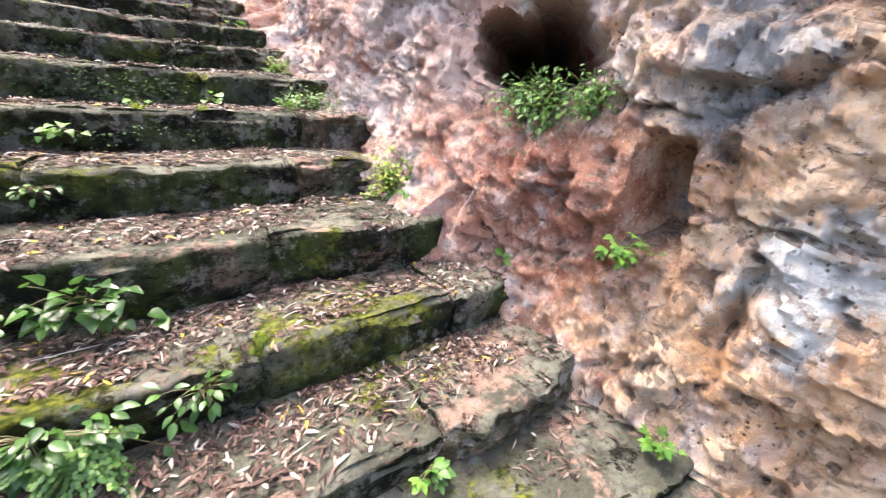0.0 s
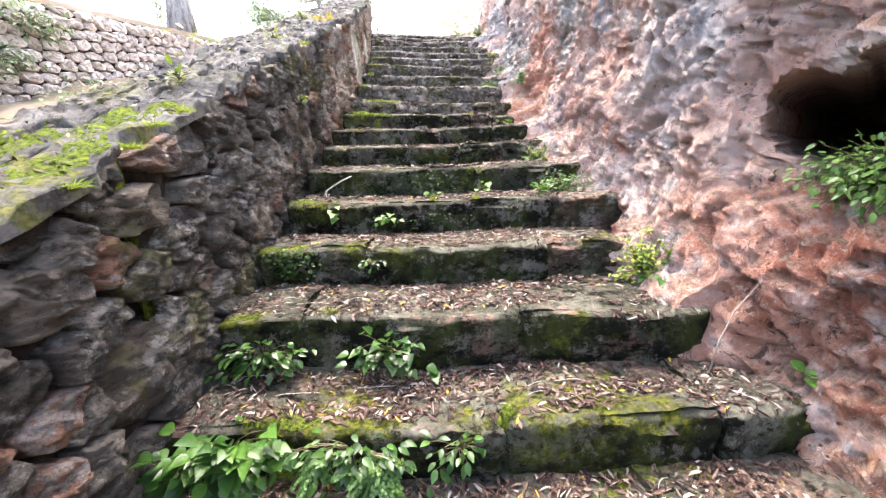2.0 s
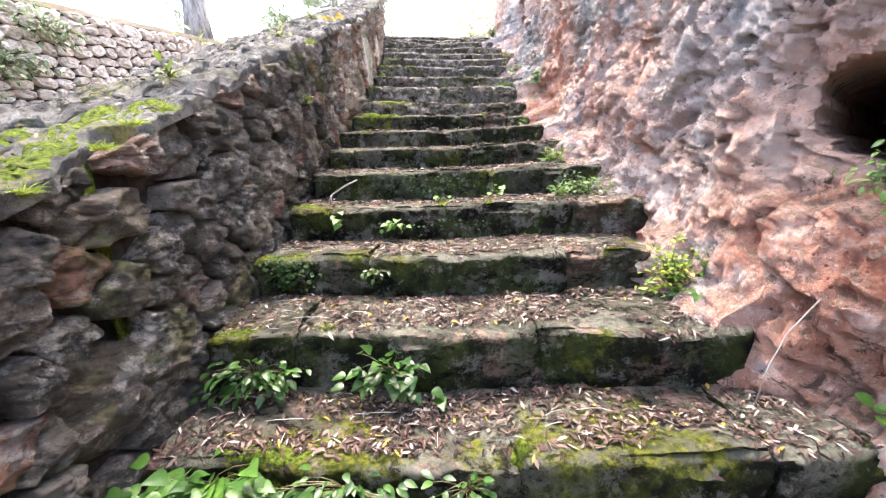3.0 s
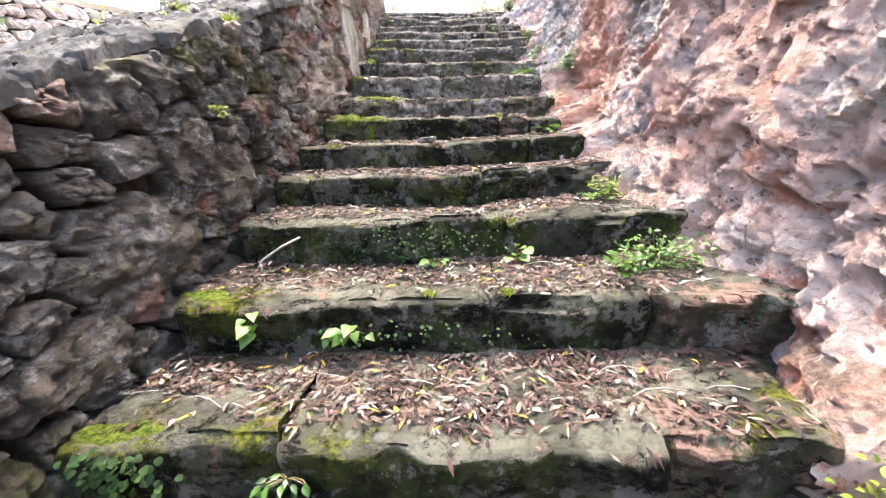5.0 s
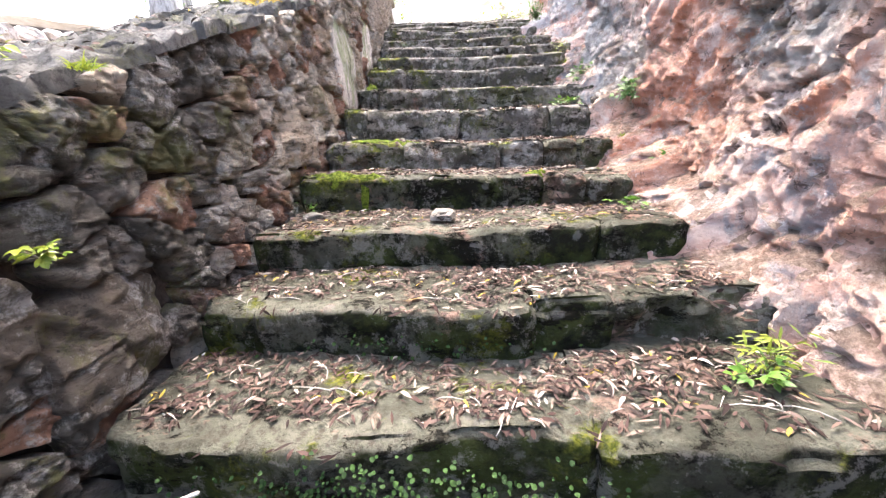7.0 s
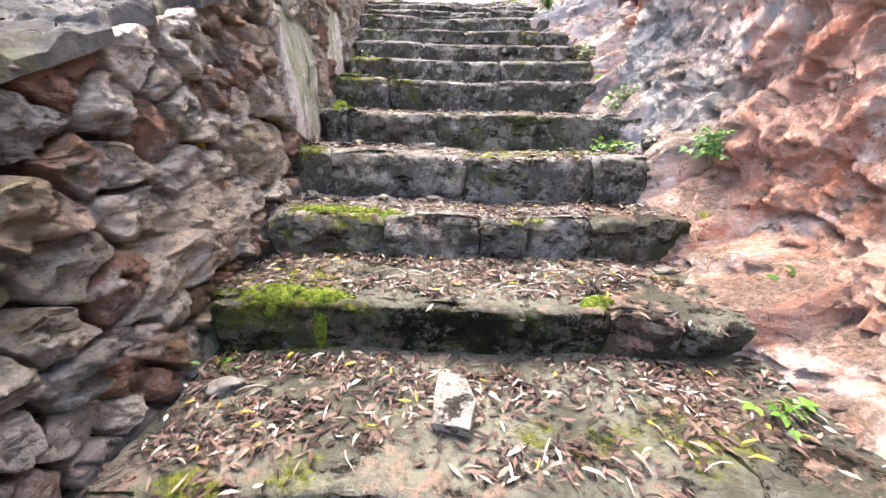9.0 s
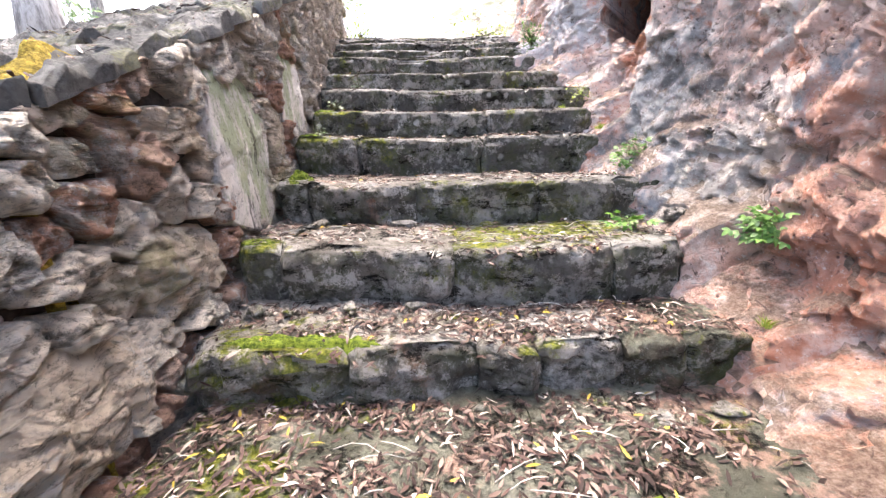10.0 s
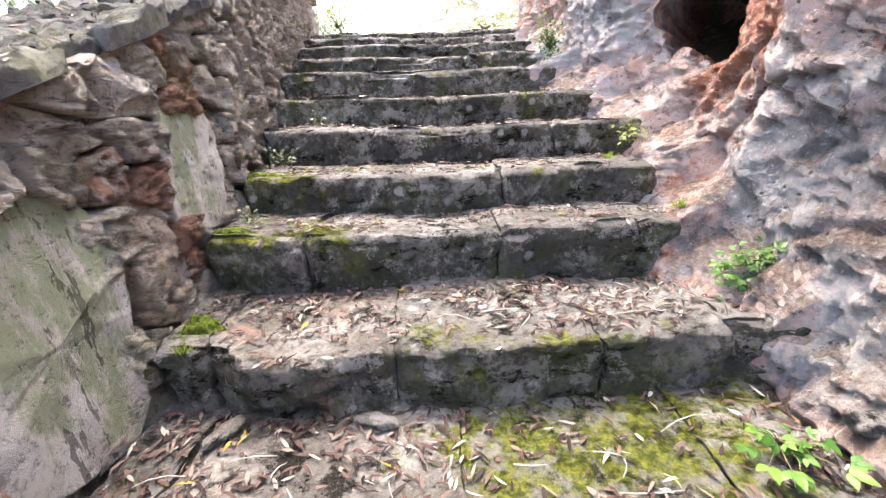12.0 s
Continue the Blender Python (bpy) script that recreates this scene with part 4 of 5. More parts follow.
def build_litter():
    """Fallen lance-shaped leaves on the treads and the parapet."""
    rng = random.Random(5)
    V, F = [], []

    def drop(x, y, z_from=None, scale=1.0):
        at, nrm = rest(x, y, z_from)
        mossy = -0.1 < x < 0.7 and 5.8 < y < 6.12
        if nrm.z < 0.55 or (mossy and rng.random() < 0.75):
            return
        ln, wd = rng.uniform(0.022, 0.065) * scale, rng.uniform(0.0025, 0.006) * scale
        a = rng.uniform(0, 6.283)
        u = Vector((math.cos(a), math.sin(a), rng.gauss(0, 0.16)))
        u = (u - nrm * u.dot(nrm) * 0.8).normalized()
        s = nrm.cross(u).normalized() * wd
        s = s + nrm * rng.uniform(-0.6, 0.6) * wd
        c = at + nrm * rng.uniform(0.003, 0.014)
        arch = nrm * rng.uniform(-0.1, 0.22) * ln
        base = len(V)
        V.extend([c - u * ln * 0.5, c - u * ln * 0.12 + s + arch * 0.8, c - u * ln * 0.12 - s + arch * 0.8, c + u * ln * 0.2 + s * 0.9 + arch, c + u * ln * 0.2 - s * 0.9 + arch, c + u * ln * 0.5])
        F.extend([(base, base + 2, base + 1), (base + 1, base + 2, base + 4, base + 3), (base + 3, base + 4, base + 5)])

    for i in range(3, len(STEPS)):
        y0 = STEPS[i][0]
        y1 = STEPS[i + 1][0] if i + 1 < len(STEPS) else y0 + 0.5
        x0, x1 = float(wall_x(y0)) + 0.03, ENDS[i] + (0.4 if 9 < i < 15 else 0.2)
        full = {4: 2200, 5: 2600, 6: 2400, 7: 2200, 8: 2400, 9: 1800, 10: 1900, 11: 2400, 12: 2400, 13: 1800, 14: 1500, 15: 1100}.get(i, 600)
        gen = np.random.default_rng(i)
        X, T = gen.uniform(x0, x1, full * 3), gen.random(full * 3)
        dense = 0.55 + 0.6 * vn(np.stack([X, y0 + T, 0 * X + i], 1), 0.25, 5) + 0.35 * (T - 0.4) - 0.12 * (X > 0.55) - 0.45 * (T < 0.12)
        for x, t in [q for q, keep in zip(zip(X, T), gen.random(full * 3) < dense) if keep][:full]:
            drop(float(x), y0 + 0.01 + (y1 - y0 - 0.02) * float(t))
    for k in range(900):
        y = rng.uniform(0.3, 7)
        drop(float(wall_x(y)) - rng.uniform(0.0, 0.6), y, float(cap_z(y)) + 0.3)
    ob = mesh("leaf_litter", V, F, LITTER, shade=False)
    tagged(ob, "dry tan and brown lance-shaped leaves strewn over the steps", "leaf litter", kind="stuff")
    pieces = []
    for k in range(170):
        i = rng.randrange(4, 17)
        y = STEPS[i][0] + rng.uniform(0.08, 0.38)
        at, _ = rest(rng.uniform(-1.05, 0.9), y)
        a, ln = rng.uniform(0, 6.28), rng.uniform(0.05, 0.2)
        d = Vector((math.cos(a), math.sin(a) * 0.4, rng.uniform(-0.02, 0.1))) * ln
        pieces.append(tube(bent(at + Vector((0, 0, 0.006)), at + d + Vector((0, 0, 0.008)), 0.004, k), (0.0018, 0.0016, 0.0014, 0.001), 4))
    v, f = gather(pieces)
    tagged(mesh("twig_litter", v, f, TWIG), "thin bleached twigs lying among fallen leaves", "twigs", kind="stuff")


def build_plants():
    dark = "dark glossy ivy-like leaves growing from the step's riser"
    plant("broadleaf_plant", (-0.86, 1.225, 0.51), (0.24, 0.05, 0.11), 90, "heart", 0.07, LUSH, "lush broad green leaves hanging over a mossy step", out=(0, -0.9, 0.25), seed=1)
    plant("broadleaf_plant", (-0.98, 1.22, 0.44), (0.20, 0.06, 0.12), 60, "heart", 0.062, IVY, "broad green leaves hanging over a mossy step", out=(0, -1, -0.1), seed=2)
    plant("ivy_plant", (-0.42, 1.23, 0.48), (0.32, 0.05, 0.11), 120, "ovate", 0.048, IVY, dark, seed=3)
    plant("ivy_plant", (-0.02, 1.23, 0.47), (0.14, 0.03, 0.08), 30, "ovate", 0.042, IVY, dark, seed=4)
    fern("maidenhair_fern", (-0.33, 1.20, 0.44), 22, 0.17, FINE, "small maidenhair fern drooping down a dark riser", (0, -0.6, -0.6), 5)
    fern("maidenhair_fern", (-0.55, 1.20, 0.47), 7, 0.12, FINE, "small maidenhair fern drooping down a dark riser", (0, -0.6, -0.6), 6)
    plant("ivy_plant", (-0.90, 1.645, 0.66), (0.26, 0.05, 0.10), 110, "ovate", 0.048, IVY, dark, seed=7)
    plant("ivy_plant", (-0.32, 1.645, 0.66), (0.20, 0.05, 0.13), 60, "heart", 0.055, IVY, dark, out=(0, -0.9, 0.2), seed=8)
    plant("creeper", (-0.92, 2.14, 0.97), (0.16, 0.015, 0.09), 150, "round", 0.02, CREEP, "dense small-leaved creeper on a mossy riser", seed=9, joined=True)
    plant("ivy_plant", (-0.45, 2.14, 0.95), (0.12, 0.02, 0.04), 16, "ovate", 0.03, IVY, dark, seed=10)
    plant("heart_leaf_plant", (-0.76, 2.64, 1.19), (0.05, 0.02, 0.05), 6, "heart", 0.07, BRIGHT, "few pale heart-shaped leaves hanging on a riser", out=(0, -1, -0.4), seed=11)
    plant("heart_leaf_plant", (-0.40, 2.64, 1.13), (0.09, 0.02, 0.035), 11, "heart", 0.06, BRIGHT, "bright heart-shaped leaves against a dark riser", out=(0, -1, 0.1), seed=12)
    plant("creeper", (-0.30, 3.155, 1.32), (0.60, 0.006, 0.12), 420, "round", 0.012, CREEP, "tiny-leaved creeper spread over a damp riser", seed=13, joined=True)
    plant("ivy_plant", (-0.10, 3.15, 1.24), (0.07, 0.03, 0.03), 13, "ovate", 0.05, BRIGHT, "small leafy plant at the foot of a riser", out=(0, -1, 0.2), seed=14)
    plant("round_leaf_plant", (0.27, 3.15, 1.25), (0.10, 0.03, 0.06), 11, "round", 0.045, BRIGHT, "round pale green leaves on thin stalks", out=(0, -1, 0.4), seed=15)
    plant("creeper", (-0.2, 2.64, 1.10), (0.7, 0.006, 0.09), 70, "round", 0.014, CREEP, "tiny-leaved creeper spread over a damp riser", seed=16, joined=True)
    plant("creeper", (-0.3, 3.60, 1.5), (0.6, 0.006, 0.05), 70, "round", 0.012, CREEP, "tiny-leaved creeper spread over a damp riser", seed=17, joined=True)
    # beside the cliff
    side = "leafy weeds growing where the steps meet the cliff"
    plant("wild_shrub", (1.06, 2.08, 0.83), (0.13, 0.10, 0.17), 320, "ovate", 0.03, YELLOWISH, side, "shrub", (-0.3, -0.3, 0.7), 21, True)
    plant("trifoliate_weed", (1.13, 2.0, 0.86), (0.13, 0.12, 0.10), 26, "lobed", 0.06, BRIGHT, side, "weed", (-0.4, -0.4, 0.5), 22)
    plant("wild_shrub", (0.88, 2.98, 1.25), (0.22, 0.10, 0.08), 380, "ovate", 0.026, FINE, side, "shrub", (-0.2, -0.3, 0.5), 23, True)
    plant("trifoliate_weed", (0.72, 2.93, 1.25), (0.06, 0.05, 0.04), 10, "lobed", 0.04, BRIGHT, side, "weed", (-0.2, -0.4, 0.4), 24)
    plant("wild_shrub", (0.84, 3.48, 1.46), (0.12, 0.07, 0.08), 90, "lance", 0.045, YELLOWISH, side, "shrub", (-0.3, -0.3, 0.6), 25, True)
    plant("trifoliate_weed", (0.78, 3.42, 1.46), (0.10, 0.06, 0.06), 16, "lobed", 0.045, BRIGHT, side, "weed", (-0.3, -0.4, 0.5), 26)
    plant("trifoliate_weed", (0.72, 4.35, 1.84), (0.10, 0.08, 0.03), 14, "lobed", 0.04, BRIGHT, side, "weed", (-0.3, -0.3, 0.4), 27)
    plant("trifoliate_weed", (0.72, 5.88, 2.46), (0.12, 0.10, 0.035), 24, "lobed", 0.045, BRIGHT, side, "weed", (-0.2, -0.4, 0.4), 28)
    plant("wild_shrub", (1.02, 6.42, 2.72), (0.16, 0.07, 0.10), 170, "lobed", 0.03, FINE, side, "shrub", (-0.3, -0.5, 0.4), 29, True)
    plant("wild_shrub", (1.12, 5.5, 2.5), (0.07, 0.10, 0.08), 80, "lobed", 0.035, FINE, "green weeds rooted in a cleft of the cliff", "shrub", (-0.7, -0.2, 0.2), 30, True)
    plant("trifoliate_weed", (1.10, 4.83, 2.0), (0.05, 0.09, 0.05), 14, "lobed", 0.04, BRIGHT, "green weeds rooted in a cleft of the cliff", "weed", (-0.7, -0.2, 0.3), 31)
    plant("wild_shrub", (0.98, 7.35, 3.2), (0.10, 0.06, 0.06), 70, "ovate", 0.025, YELLOWISH, side, "shrub", (-0.3, -0.4, 0.4), 32, True)
    plant("wild_shrub", (0.88, 8.6, 3.84), (0.13, 0.08, 0.16), 300, "ovate", 0.032, FINE, side, "shrub", (-0.2, -0.4, 0.7), 33, True)
    plant("wild_shrub", (0.62, 10.6, 4.42), (0.4, 0.2, 0.10), 180, "ovate", 0.05, YELLOWISH, "yellow-green weeds at the head of the steps", "shrub", (0, -0.3, 0.5), 34, True)
    plant("hole_shrub", (1.58, 1.40, 1.38), (0.14, 0.26, 0.15), 700, "ovate", 0.032, FINE, "green shrub growing out of a hole in the cliff", "shrub", (-0.75, -0.1, 0.15), 35, True)
    plant("hole_shrub", (1.58, 1.12, 1.42), (0.10, 0.12, 0.09), 240, "ovate", 0.03, FINE, "green shrub growing out of a hole in the cliff", "shrub", (-0.7, -0.1, 0.3), 36, True)
    plant("trifoliate_weed", (1.50, 0.80, 0.86), (0.06, 0.13, 0.07), 22, "lobed", 0.055, BRIGHT, "green weeds rooted in a cleft of the cliff", "weed", (-0.8, -0.1, 0.2), 37)
    plant("trifoliate_weed", (1.38, 0.42, 0.22), (0.08, 0.08, 0.04), 16, "lobed", 0.05, BRIGHT, "green weeds at the foot of the cliff", "weed", (-0.5, -0.2, 0.5), 38)
    plant("trifoliate_weed", (1.36, 1.35, 0.62), (0.04, 0.04, 0.03), 7, "round", 0.045, BRIGHT, "green weeds at the foot of the cliff", "weed", (-0.5, -0.2, 0.4), 39)
    plant("trifoliate_weed", (0.55, 0.77, 0.24), (0.08, 0.03, 0.05), 9, "lobed", 0.05, BRIGHT, "green weeds on a dark riser", "weed", (0, -0.9, 0.3), 40)
    # beside and on the parapet
    plant("trifoliate_weed", (-1.02, 4.52, 1.85), (0.06, 0.05, 0.05), 12, "ovate", 0.03, BRIGHT, "small weed at the foot of the parapet", "weed", (0.2, -0.3, 0.6), 41)
    plant("trifoliate_weed", (-1.02, 6.85, 2.97), (0.06, 0.06, 0.08), 34, "ovate", 0.022, GREYGREEN, "small weed at the foot of the parapet", "weed", (0.2, -0.3, 0.6), 42, True)
    plant("trifoliate_weed", (-1.02, 7.38, 3.2), (0.08, 0.06, 0.07), 34, "ovate", 0.025, GREYGREEN, "small weed at the foot of the parapet", "weed", (0.2, -0.3, 0.6), 43, True)
    plant("trifoliate_weed", (-0.9, 7.85, 3.42), (0.08, 0.06, 0.06), 30, "ovate", 0.025, GREYGREEN, "small weed on a step", "weed", (0.1, -0.3, 0.6), 44, True)
    plant("wall_weed", (-1.09, 3.18, 1.97), (0.03, 0.06, 0.03), 18, "lobed", 0.03, YELLOWISH, "yellow-green weed in a joint of the parapet", "weed", (0.6, -0.2, 0.4), 45, True)
    plant("wall_weed", (-1.32, 2.07, 1.93), (0.06, 0.08, 0.04), 30, "ovate", 0.04, YELLOWISH, "yellow-green weed on the parapet's capping", "weed", (0.1, -0.1, 0.7), 46, True)
    plant("wall_weed", (-1.3, 3.33, 2.46), (0.08, 0.1, 0.05), 34, "ovate", 0.035, YELLOWISH, "yellow-green weed on the parapet's capping", "weed", (0.1, -0.1, 0.7), 47, True)
    plant("wall_weed", (-1.5, 4.86, 3.08), (0.08, 0.1, 0.06), 40, "ovate", 0.04, YELLOWISH, "yellow-green weed on the parapet's capping", "weed", (0.1, -0.1, 0.7), 48, True)
    for k, (y, up) in enumerate(((1.69, 0.02), (1.37, 0.0), (1.5, 0.03), (3.43, 0.0), (1.1, 0.0))):
        tuft((-1.10, y, float(cap_z(y)) - 0.04 + up), 60, 0.07, YELLOWISH, "short grass and moss tuft on the parapet's edge", 60 + k, (0.5, -0.2, 0.4))
    for k, (x, y) in enumerate(((0.8, 7.2), (0.9, 6.7), (-1.0, 6.17), (0.55, 10.3), (0.0, 10.6), (1.0, 5.3), (-0.6, 1.75), (0.2, 2.7), (-0.1, 2.72))):
        at, _ = rest(x, y)
        tuft(at, 45, 0.06, YELLOWISH, "short grass tuft on a worn step", 80 + k)
    # the bleached twig on a riser and a dry stalk
    v, f = gather([tube([(-0.73, 3.06, 1.40), (-0.82, 3.06, 1.36), (-0.92, 3.05, 1.30), (-0.97, 3.04, 1.22)], (0.005, 0.006, 0.006, 0.003), 6),
                   tube([(-0.93, 3.05, 1.295), (-0.93, 3.04, 1.25), (-0.92, 3.0, 1.2)], (0.005, 0.004, 0.003), 6)])
    tagged(mesh("fallen_twig", v, f, TWIG), "bare bleached twig leaning against a mossy riser", "twig")
    v, f = gather([tube([(1.08, 1.5, 0.56), (1.10, 1.49, 0.72), (1.14, 1.48, 0.86), (1.22, 1.46, 1.0)], (0.003, 0.0028, 0.002, 0.001), 5)])
    tagged(mesh("dry_stalk", v, f, TWIG), "thin dry grass stalk standing on a step", "stalk")
    # moss
    for k, (x, y, rx, ry, th) in enumerate(((-0.98, 2.74, 0.12, 0.05, 0.02), (-0.80, 5.27, 0.2, 0.05, 0.03), (-0.55, 5.26, 0.12, 0.04, 0.025), (-0.90, 4.74, 0.15, 0.06, 0.03), (-0.68, 4.74, 0.12, 0.05, 0.03),
                                            (-1.04, 5.72, 0.08, 0.045, 0.025), (-1.0, 6.29, 0.07, 0.05, 0.06), (-1.02, 6.68, 0.1, 0.04, 0.02), (-1.02, 7.09, 0.1, 0.04, 0.02), (-1.02, 1.72, 0.09, 0.04, 0.02),
                                            (0.30, 4.73, 0.06, 0.04, 0.025), (-0.98, 2.22, 0.12, 0.05, 0.02), (-0.7, 1.31, 0.2, 0.05, 0.02), (0.16, 1.30, 0.04, 0.035, 0.05))):
        moss_cushion(x, y, rx, ry, th, k)
    for k, (u, y) in enumerate(((0.12, 4.95), (0.17, 5.15), (0.25, 5.0))):
        ob = moss_cushion(float(wall_x(y)) - u, y, 0.09, 0.13, 0.03, 70 + k, float(cap_z(y)) + 0.3)
        ob.data.materials[0] = OCHRE
        ob["label"] = "ochre yellow moss cushion on the parapet's capping"
    for k, (u, y, ru, ry) in enumerate(((0.10, 1.25, 0.10, 0.2), (0.3, 0.95, 0.18, 0.25), (0.08, 1.72, 0.06, 0.12), (0.2, 1.6, 0.12, 0.15), (0.12, 0.8, 0.1, 0.2), (0.4, 1.4, 0.14, 0.2))):
        moss_cushion(float(wall_x(y)) - u, y, ru, ry, 0.012, 40 + k, float(cap_z(y)) + 0.3)


def loose_stone(x, y, size, material, label, seed, squash=0.5):
    at, _ = rest(x, y)
    bm = bmesh.new()
    bmesh.ops.create_icosphere(bm, subdivisions=3, radius=1.0)
    P = np.array([v.co for v in bm.verts])
    f1, f2, who = worley(P + seed * 3.1, 0.8, 3)
    P = P * (0.9 + 0.3 * who - 0.35 * f1 * f1 + 0.15 * vn(P + seed, 0.4, 9))[:, None]
    for v, p in zip(bm.verts, P):
        v.co = (p[0] * size[0], p[1] * size[1], p[2] * size[2])
    me = bpy.data.meshes.new("loose_stone")
    bm.to_mesh(me)
    bm.free()
    me.polygons.foreach_set("use_smooth", [True] * len(me.polygons))
    me.materials.append(material)
    ob = new("loose_stone", me)
    ob.location = (x, y, at.z + size[2] * 0.55)
    ob.rotation_euler = (0, 0, seed * 1.7)
    return tagged(ob, label, "stone", "loose stones on the steps")


build_litter()
build_plants()
for k, (x, y, s) in enumerate(((-0.98, 5.47, (0.05, 0.04, 0.035)), (-0.86, 5.5, (0.03, 0.025, 0.02)), (-0.97, 4.45, (0.07, 0.04, 0.03)), (-0.6, 5.52, (0.07, 0.03, 0.025)), (-0.32, 5.53, (0.06, 0.03, 0.025)),
                               (0.05, 6.08, (0.05, 0.03, 0.02)), (0.9, 5.68, (0.11, 0.05, 0.03)), (0.98, 5.9, (0.06, 0.05, 0.04)), (-0.85, 6.05, (0.09, 0.04, 0.025)), (-0.4, 6.07, (0.08, 0.035, 0.03)),
                               (-0.95, 2.1, (0.03, 0.02, 0.015)), (0.75, 5.1, (0.06, 0.04, 0.02)), (0.5, 5.05, (0.05, 0.03, 0.015)))):
    loose_stone(x, y, s, STEP_PALE, "small pale limestone lump lying on a step", k)
# pale bare bit of tread, added as a thin separate piece
tagged(stone("flat_stone", [(-0.28, 4.29), (-0.17, 4.26), (-0.15, 4.38), (-0.18, 4.50), (-0.27, 4.52)],
             lambda V: np.stack([V[:, 0], V[:, 1], 1.836 + V[:, 2]], 1), 0.02, 0.012, STEP_PALE, None, 5001, 24, 0.001, 0, 0.25, flat=True), "flat pale bare patch of the tread among fallen leaves", "stone")



# ---- beyond the parapet: terrace wall, trees, scrub ----
def build_terrace():
    wall = empty("terrace_wall", (-5, 7, 2.5), "far dry-stone terrace wall of pale pinkish stones", "wall", kind="structure")
    inv = Matrix.Translation((5, -7, -2.5))

    def top(y):
        return 3.45 + 0.155 * (y - 4.7)

    def base(y):
        return 2.0 + 0.27 * (y - 4.4)

    def face(V):
        return np.stack([-5.0 + V[:, 2] + 0 * V[:, 0], V[:, 0], V[:, 1]], 1)

    ys = np.arange(0.5, 13.1, 0.5)
    ring = []
    for y in ys:
        ring += [(-5.02, y, base(y) - 0.5), (-5.02, y, max(top(y), base(y) + 0.2)), (-5.5, y, max(top(y), base(y) + 0.2)), (-5.5, y, base(y) - 0.5)]
    mesh("core", ring, grid_faces(len(ys), 4, True) + [(0, 1, 2, 3), tuple((len(ys) - 1) * 4 + k for k in (3, 2, 1, 0))], CORE, wall, shade=False).matrix_parent_inverse = inv
    rng = random.Random(77)
    seeds = []
    z = -0.5
    while z < 3.5:
        rh = rng.uniform(0.10, 0.15)
        y = 1.5
        while y < 12.5:
            w = rng.uniform(0.17, 0.36)
            zz = z + 0.21 * y + 0.9 + rng.uniform(-0.03, 0.03)
            if base(y) - 0.2 < zz < top(y) - 0.03:
                seeds.append((y + w / 2, zz))
            y += w
        z += rh
    near, rest_pieces = 0, []
    for i, s, poly in cells(seeds, lambda s: [((s[0], top(s[0])), (-0.155, 1.0))], 1.6):
        ob = stone("terrace_stone", poly, face, 0.02, rng.uniform(0.03, 0.07), TERRACE, wall, 3000 + i, 10, 0.012, 1)
        if 4.0 < s[0] < 9.0 and near < 290:
            ob.matrix_parent_inverse = inv
            near += 1
        else:
            rest_pieces.append(([tuple(v.co) for v in ob.data.vertices], [tuple(f.vertices) for f in ob.data.polygons]))
            me = ob.data
            bpy.data.objects.remove(ob)
            bpy.data.meshes.remove(me)
    v, f = gather(rest_pieces)
    tagged(mesh("rubble", v, f, TERRACE, wall), kind="stuff").matrix_parent_inverse = inv


def terrace_material():
    k = Nodes("pale_terrace_stone", 0.9)
    c = k.mix(k.random(), (0.58, 0.49, 0.43), (0.76, 0.67, 0.60))
    n = k.noise(14, 8, 0.7)
    c = k.mix(k.ramp(n, 0.36, 0.52), k.mix(0.55, c, (0.12, 0.09, 0.08)), c)
    return k.done(c, n, 0.8, 0.03)


def bark_material():
    k = Nodes("grey_pine_bark", 0.9)
    n = k.noise(9, 8, 0.7, stretch=(1, 1, 0.25))
    return k.done(k.mix(k.ramp(n, 0.38, 0.6), (0.20, 0.18, 0.17), (0.48, 0.44, 0.42)), n, 1.0, 0.06)


TERRACE, BARK = terrace_material(), bark_material()
CROWN = leaf_material("hazy_green_crown", (0.14, 0.20, 0.10), (0.34, 0.42, 0.24), island=True, through=0.5)
build_terrace()


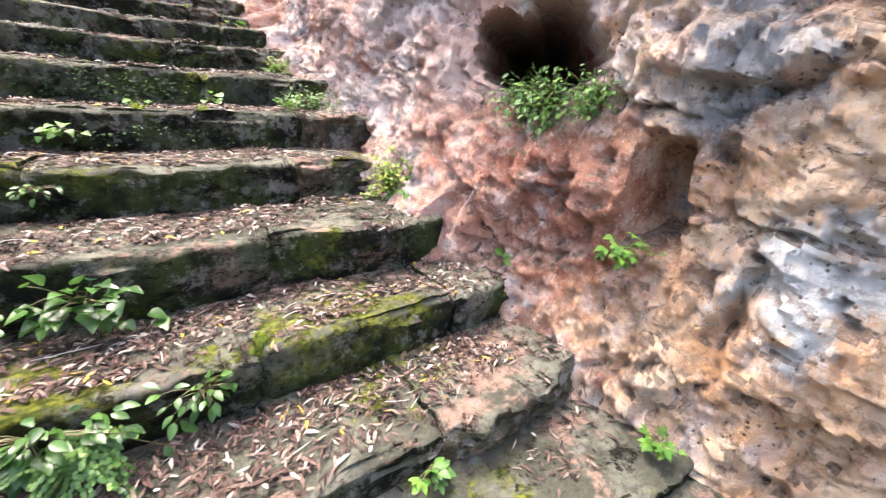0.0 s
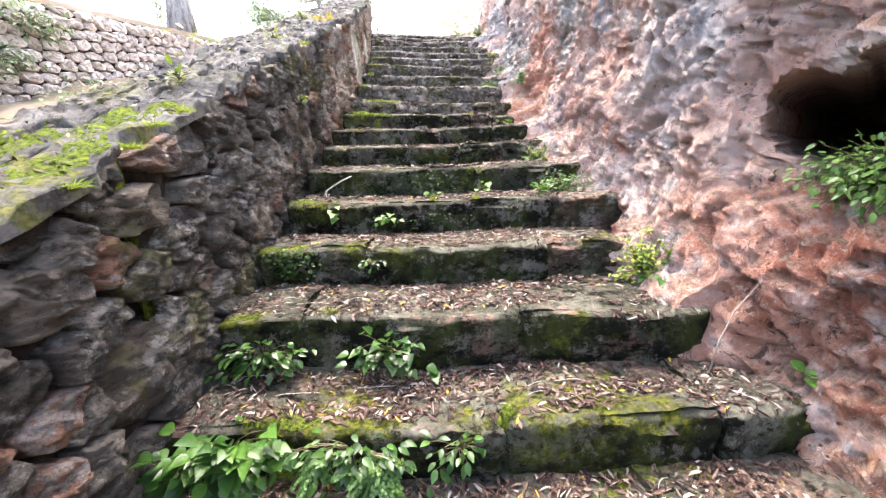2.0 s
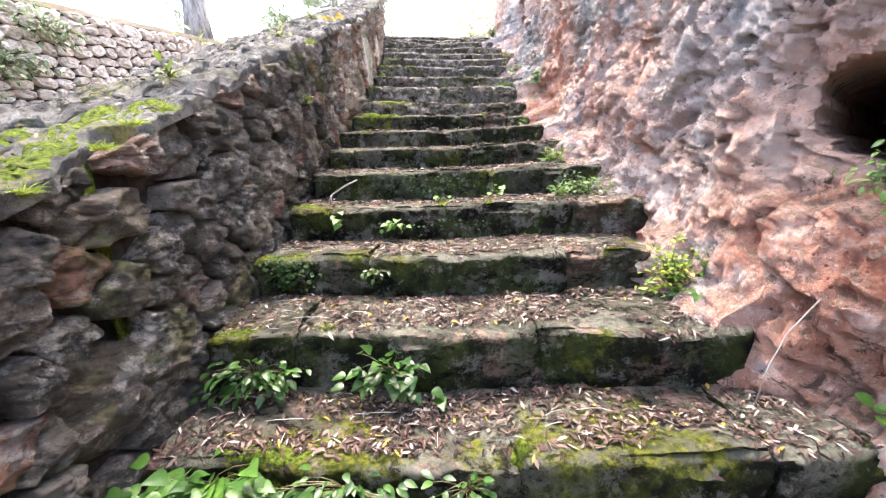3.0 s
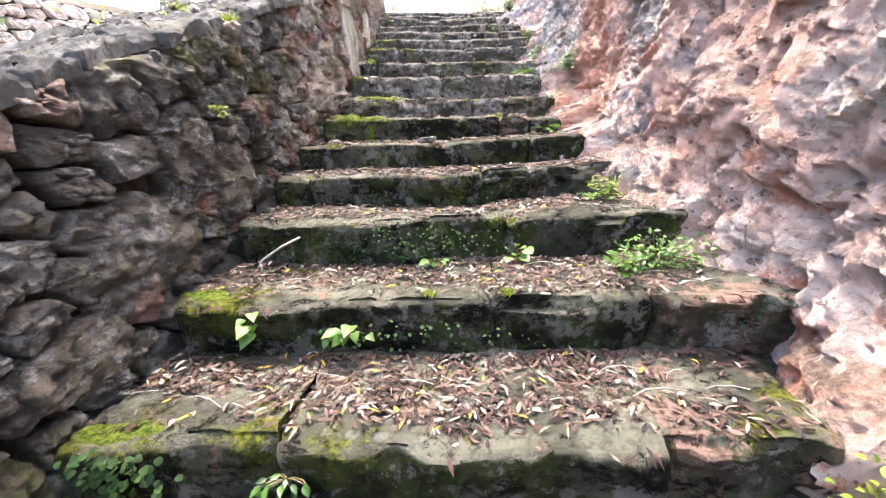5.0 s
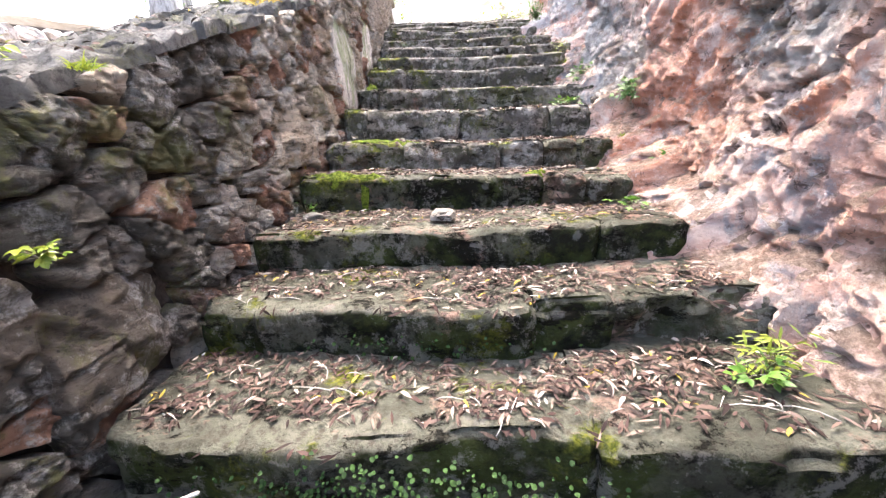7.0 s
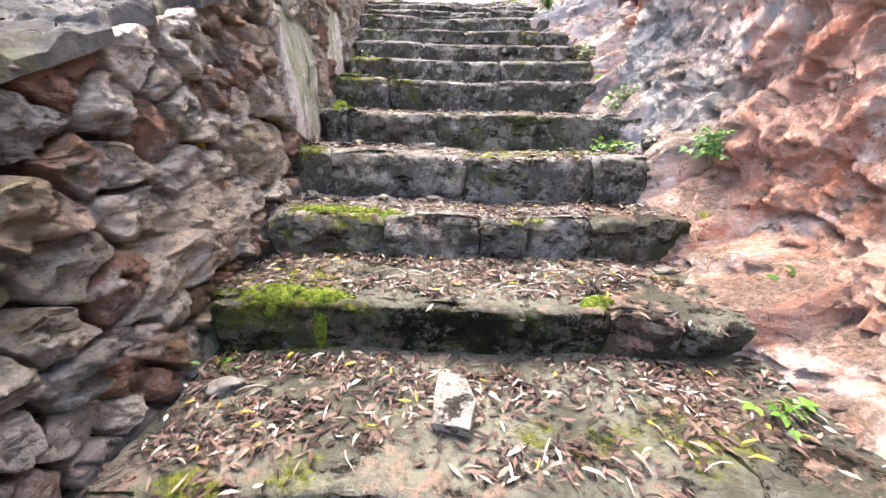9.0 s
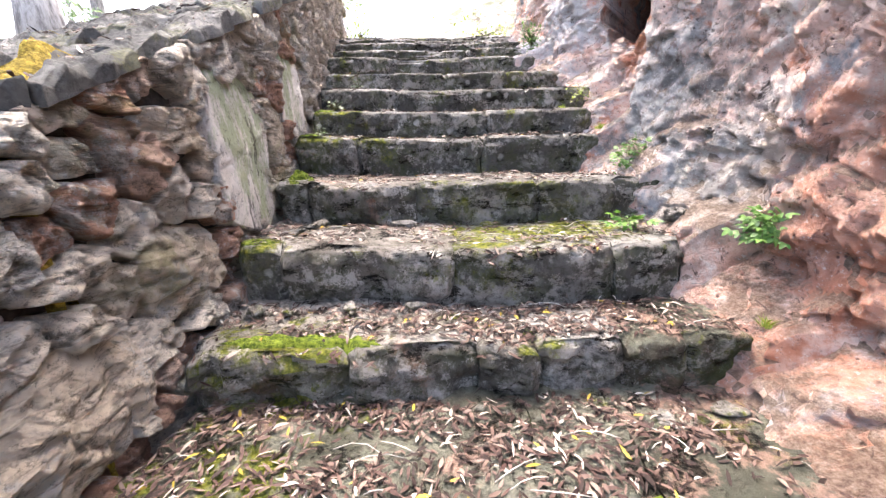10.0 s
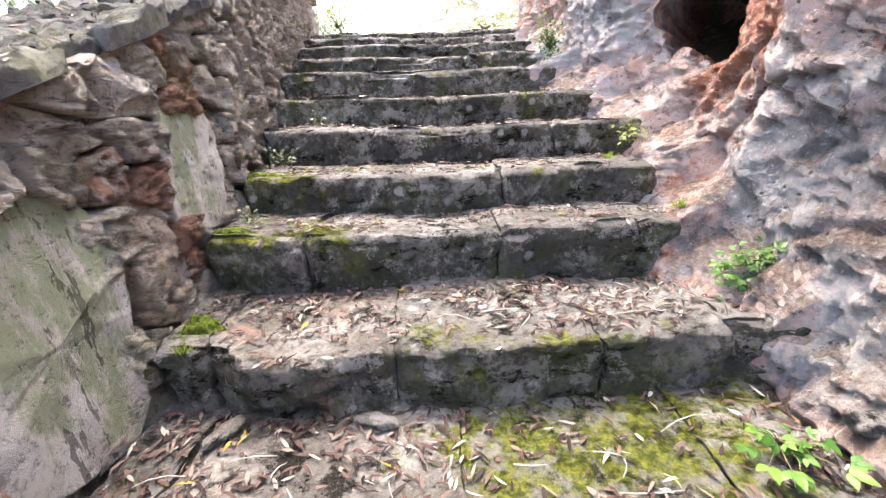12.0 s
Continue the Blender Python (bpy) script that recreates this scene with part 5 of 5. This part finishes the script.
def tree(x, y, height, girth, seed, leaves, crown_from=0.45, label="tall pine-like tree with a grey trunk and thin green crown", spread=0.38):
    rng = random.Random(seed)
    z0 = float(ground_z(np.array([x]), np.array([y]))[0]) - 0.1
    thing = empty("tree", (x, y, z0), label, "tree")
    inv = Matrix.Translation((-x, -y, -z0))
    pts = [Vector((x + 0.04 * height * math.sin(seed + 3 * t) * t, y + 0.03 * height * math.cos(seed * 2 + 2 * t) * t, z0 + height * t)) for t in np.linspace(0, 1, 12)]
    v, f = tube(pts, [girth * (1.25 if t == 0 else 1) * (1 - 0.85 * t) for t in np.linspace(0, 1, 12)], 14)
    mesh("trunk", v, f, BARK, thing).matrix_parent_inverse = inv
    limbs, tips = [], []

    def grow(a, d, ln, r, depth):
        b = a + d * ln
        path = bent(a, b, -0.06 * ln, rng.random(), 5)
        limbs.append(tube(path, [r * (1 - 0.55 * t) for t in np.linspace(0, 1, 5)], 5))
        if depth == 0:
            tips.extend(path[2:])
            return
        for _ in range(3 if depth > 1 else 4):
            q = path[rng.randrange(2, 5)]
            e = (d + Vector((rng.uniform(-1, 1), rng.uniform(-1, 1), rng.uniform(-0.5, 0.7)))).normalized()
            grow(q, e, ln * rng.uniform(0.45, 0.7), r * 0.5, depth - 1)

    for k in range(9):
        t = crown_from + (0.98 - crown_from) * (k + rng.random()) / 9
        a = pts[0].lerp(pts[-1], t)
        a = pts[min(11, int(t * 11))].lerp(pts[min(11, int(t * 11) + 1)], t * 11 % 1)
        ang = rng.uniform(0, 6.28)
        grow(a, Vector((math.cos(ang), math.sin(ang), rng.uniform(-0.1, 0.6))).normalized(), height * spread * rng.uniform(0.5, 1) * (1.25 - t), girth * 0.35, 2)
    v, f = gather(limbs)
    tagged(mesh("branchwork", v, f, BARK, thing), kind="stuff").matrix_parent_inverse = inv
    V, F = [], []
    for k in range(leaves):
        c = tips[rng.randrange(len(tips))] + Vector((rng.gauss(0, 1), rng.gauss(0, 1), rng.gauss(0, 0.7))) * 0.028 * height
        u = Vector((rng.uniform(-1, 1), rng.uniform(-1, 1), rng.uniform(-1, 0.6))).normalized()
        w = u.orthogonal().normalized() * rng.uniform(0.02, 0.035)
        u = u * rng.uniform(0.06, 0.14)
        b = len(V)
        V += [c - u, c + w, c + u, c - w]
        F.append((b, b + 1, b + 2, b + 3))
    tagged(mesh("crown", V, F, CROWN, thing), kind="stuff").matrix_parent_inverse = inv


tree(-6.3, 10.9, 9.0, 0.30, 3, 3500, 0.5)
tree(-3.4, 15.0, 6.5, 0.10, 5, 7000, 0.12, "slender tree with open, thin-leaved branches")
tree(-4.6, 17.5, 7.5, 0.10, 7, 7000, 0.12, "slender tree with open, thin-leaved branches")
tree(-5.0, 20.0, 8.0, 0.18, 9, 5000, 0.25, "tree with a loose grey-green crown")
tree(4.6, 22.0, 8.0, 0.14, 11, 6000, 0.15, "tree with a loose grey-green crown")
tree(-10.0, 17.0, 9.0, 0.22, 13, 5000, 0.3, "tree with a loose grey-green crown")
scrub = "grey-green scrub hanging on the terrace wall"
for k, (x, y, z, s, n) in enumerate(((-4.9, 5.3, 3.25, (0.2, 0.55, 0.22), 260), (-4.9, 4.75, 2.75, (0.2, 0.5, 0.2), 240), (-4.9, 4.3, 2.5, (0.2, 0.4, 0.25), 200), (-4.7, 5.9, 2.5, (0.3, 0.5, 0.25), 220),
                                     (-4.2, 5.0, 2.25, (0.4, 0.5, 0.2), 200), (-2.6, 5.6, 2.65, (0.3, 0.5, 0.4), 260), (-2.4, 4.4, 2.4, (0.25, 0.5, 0.35), 220), (-3.0, 8.0, 3.4, (0.5, 0.8, 0.5), 300), (-1.6, 12.6, 5.0, (0.5, 0.5, 0.5), 420), (-2.2, 11.6, 4.6, (0.5, 0.5, 0.6), 380), (0.4, 12.2, 5.0, (0.6, 0.4, 0.15), 200))):
    plant("scrub", (x, y, z), s, n, "ovate", 0.07, GREYGREEN if k < 5 else YELLOWISH, scrub if k < 5 else "green scrub growing behind the parapet", "shrub", (0.3, -0.1, 0.3), 200 + k, True)
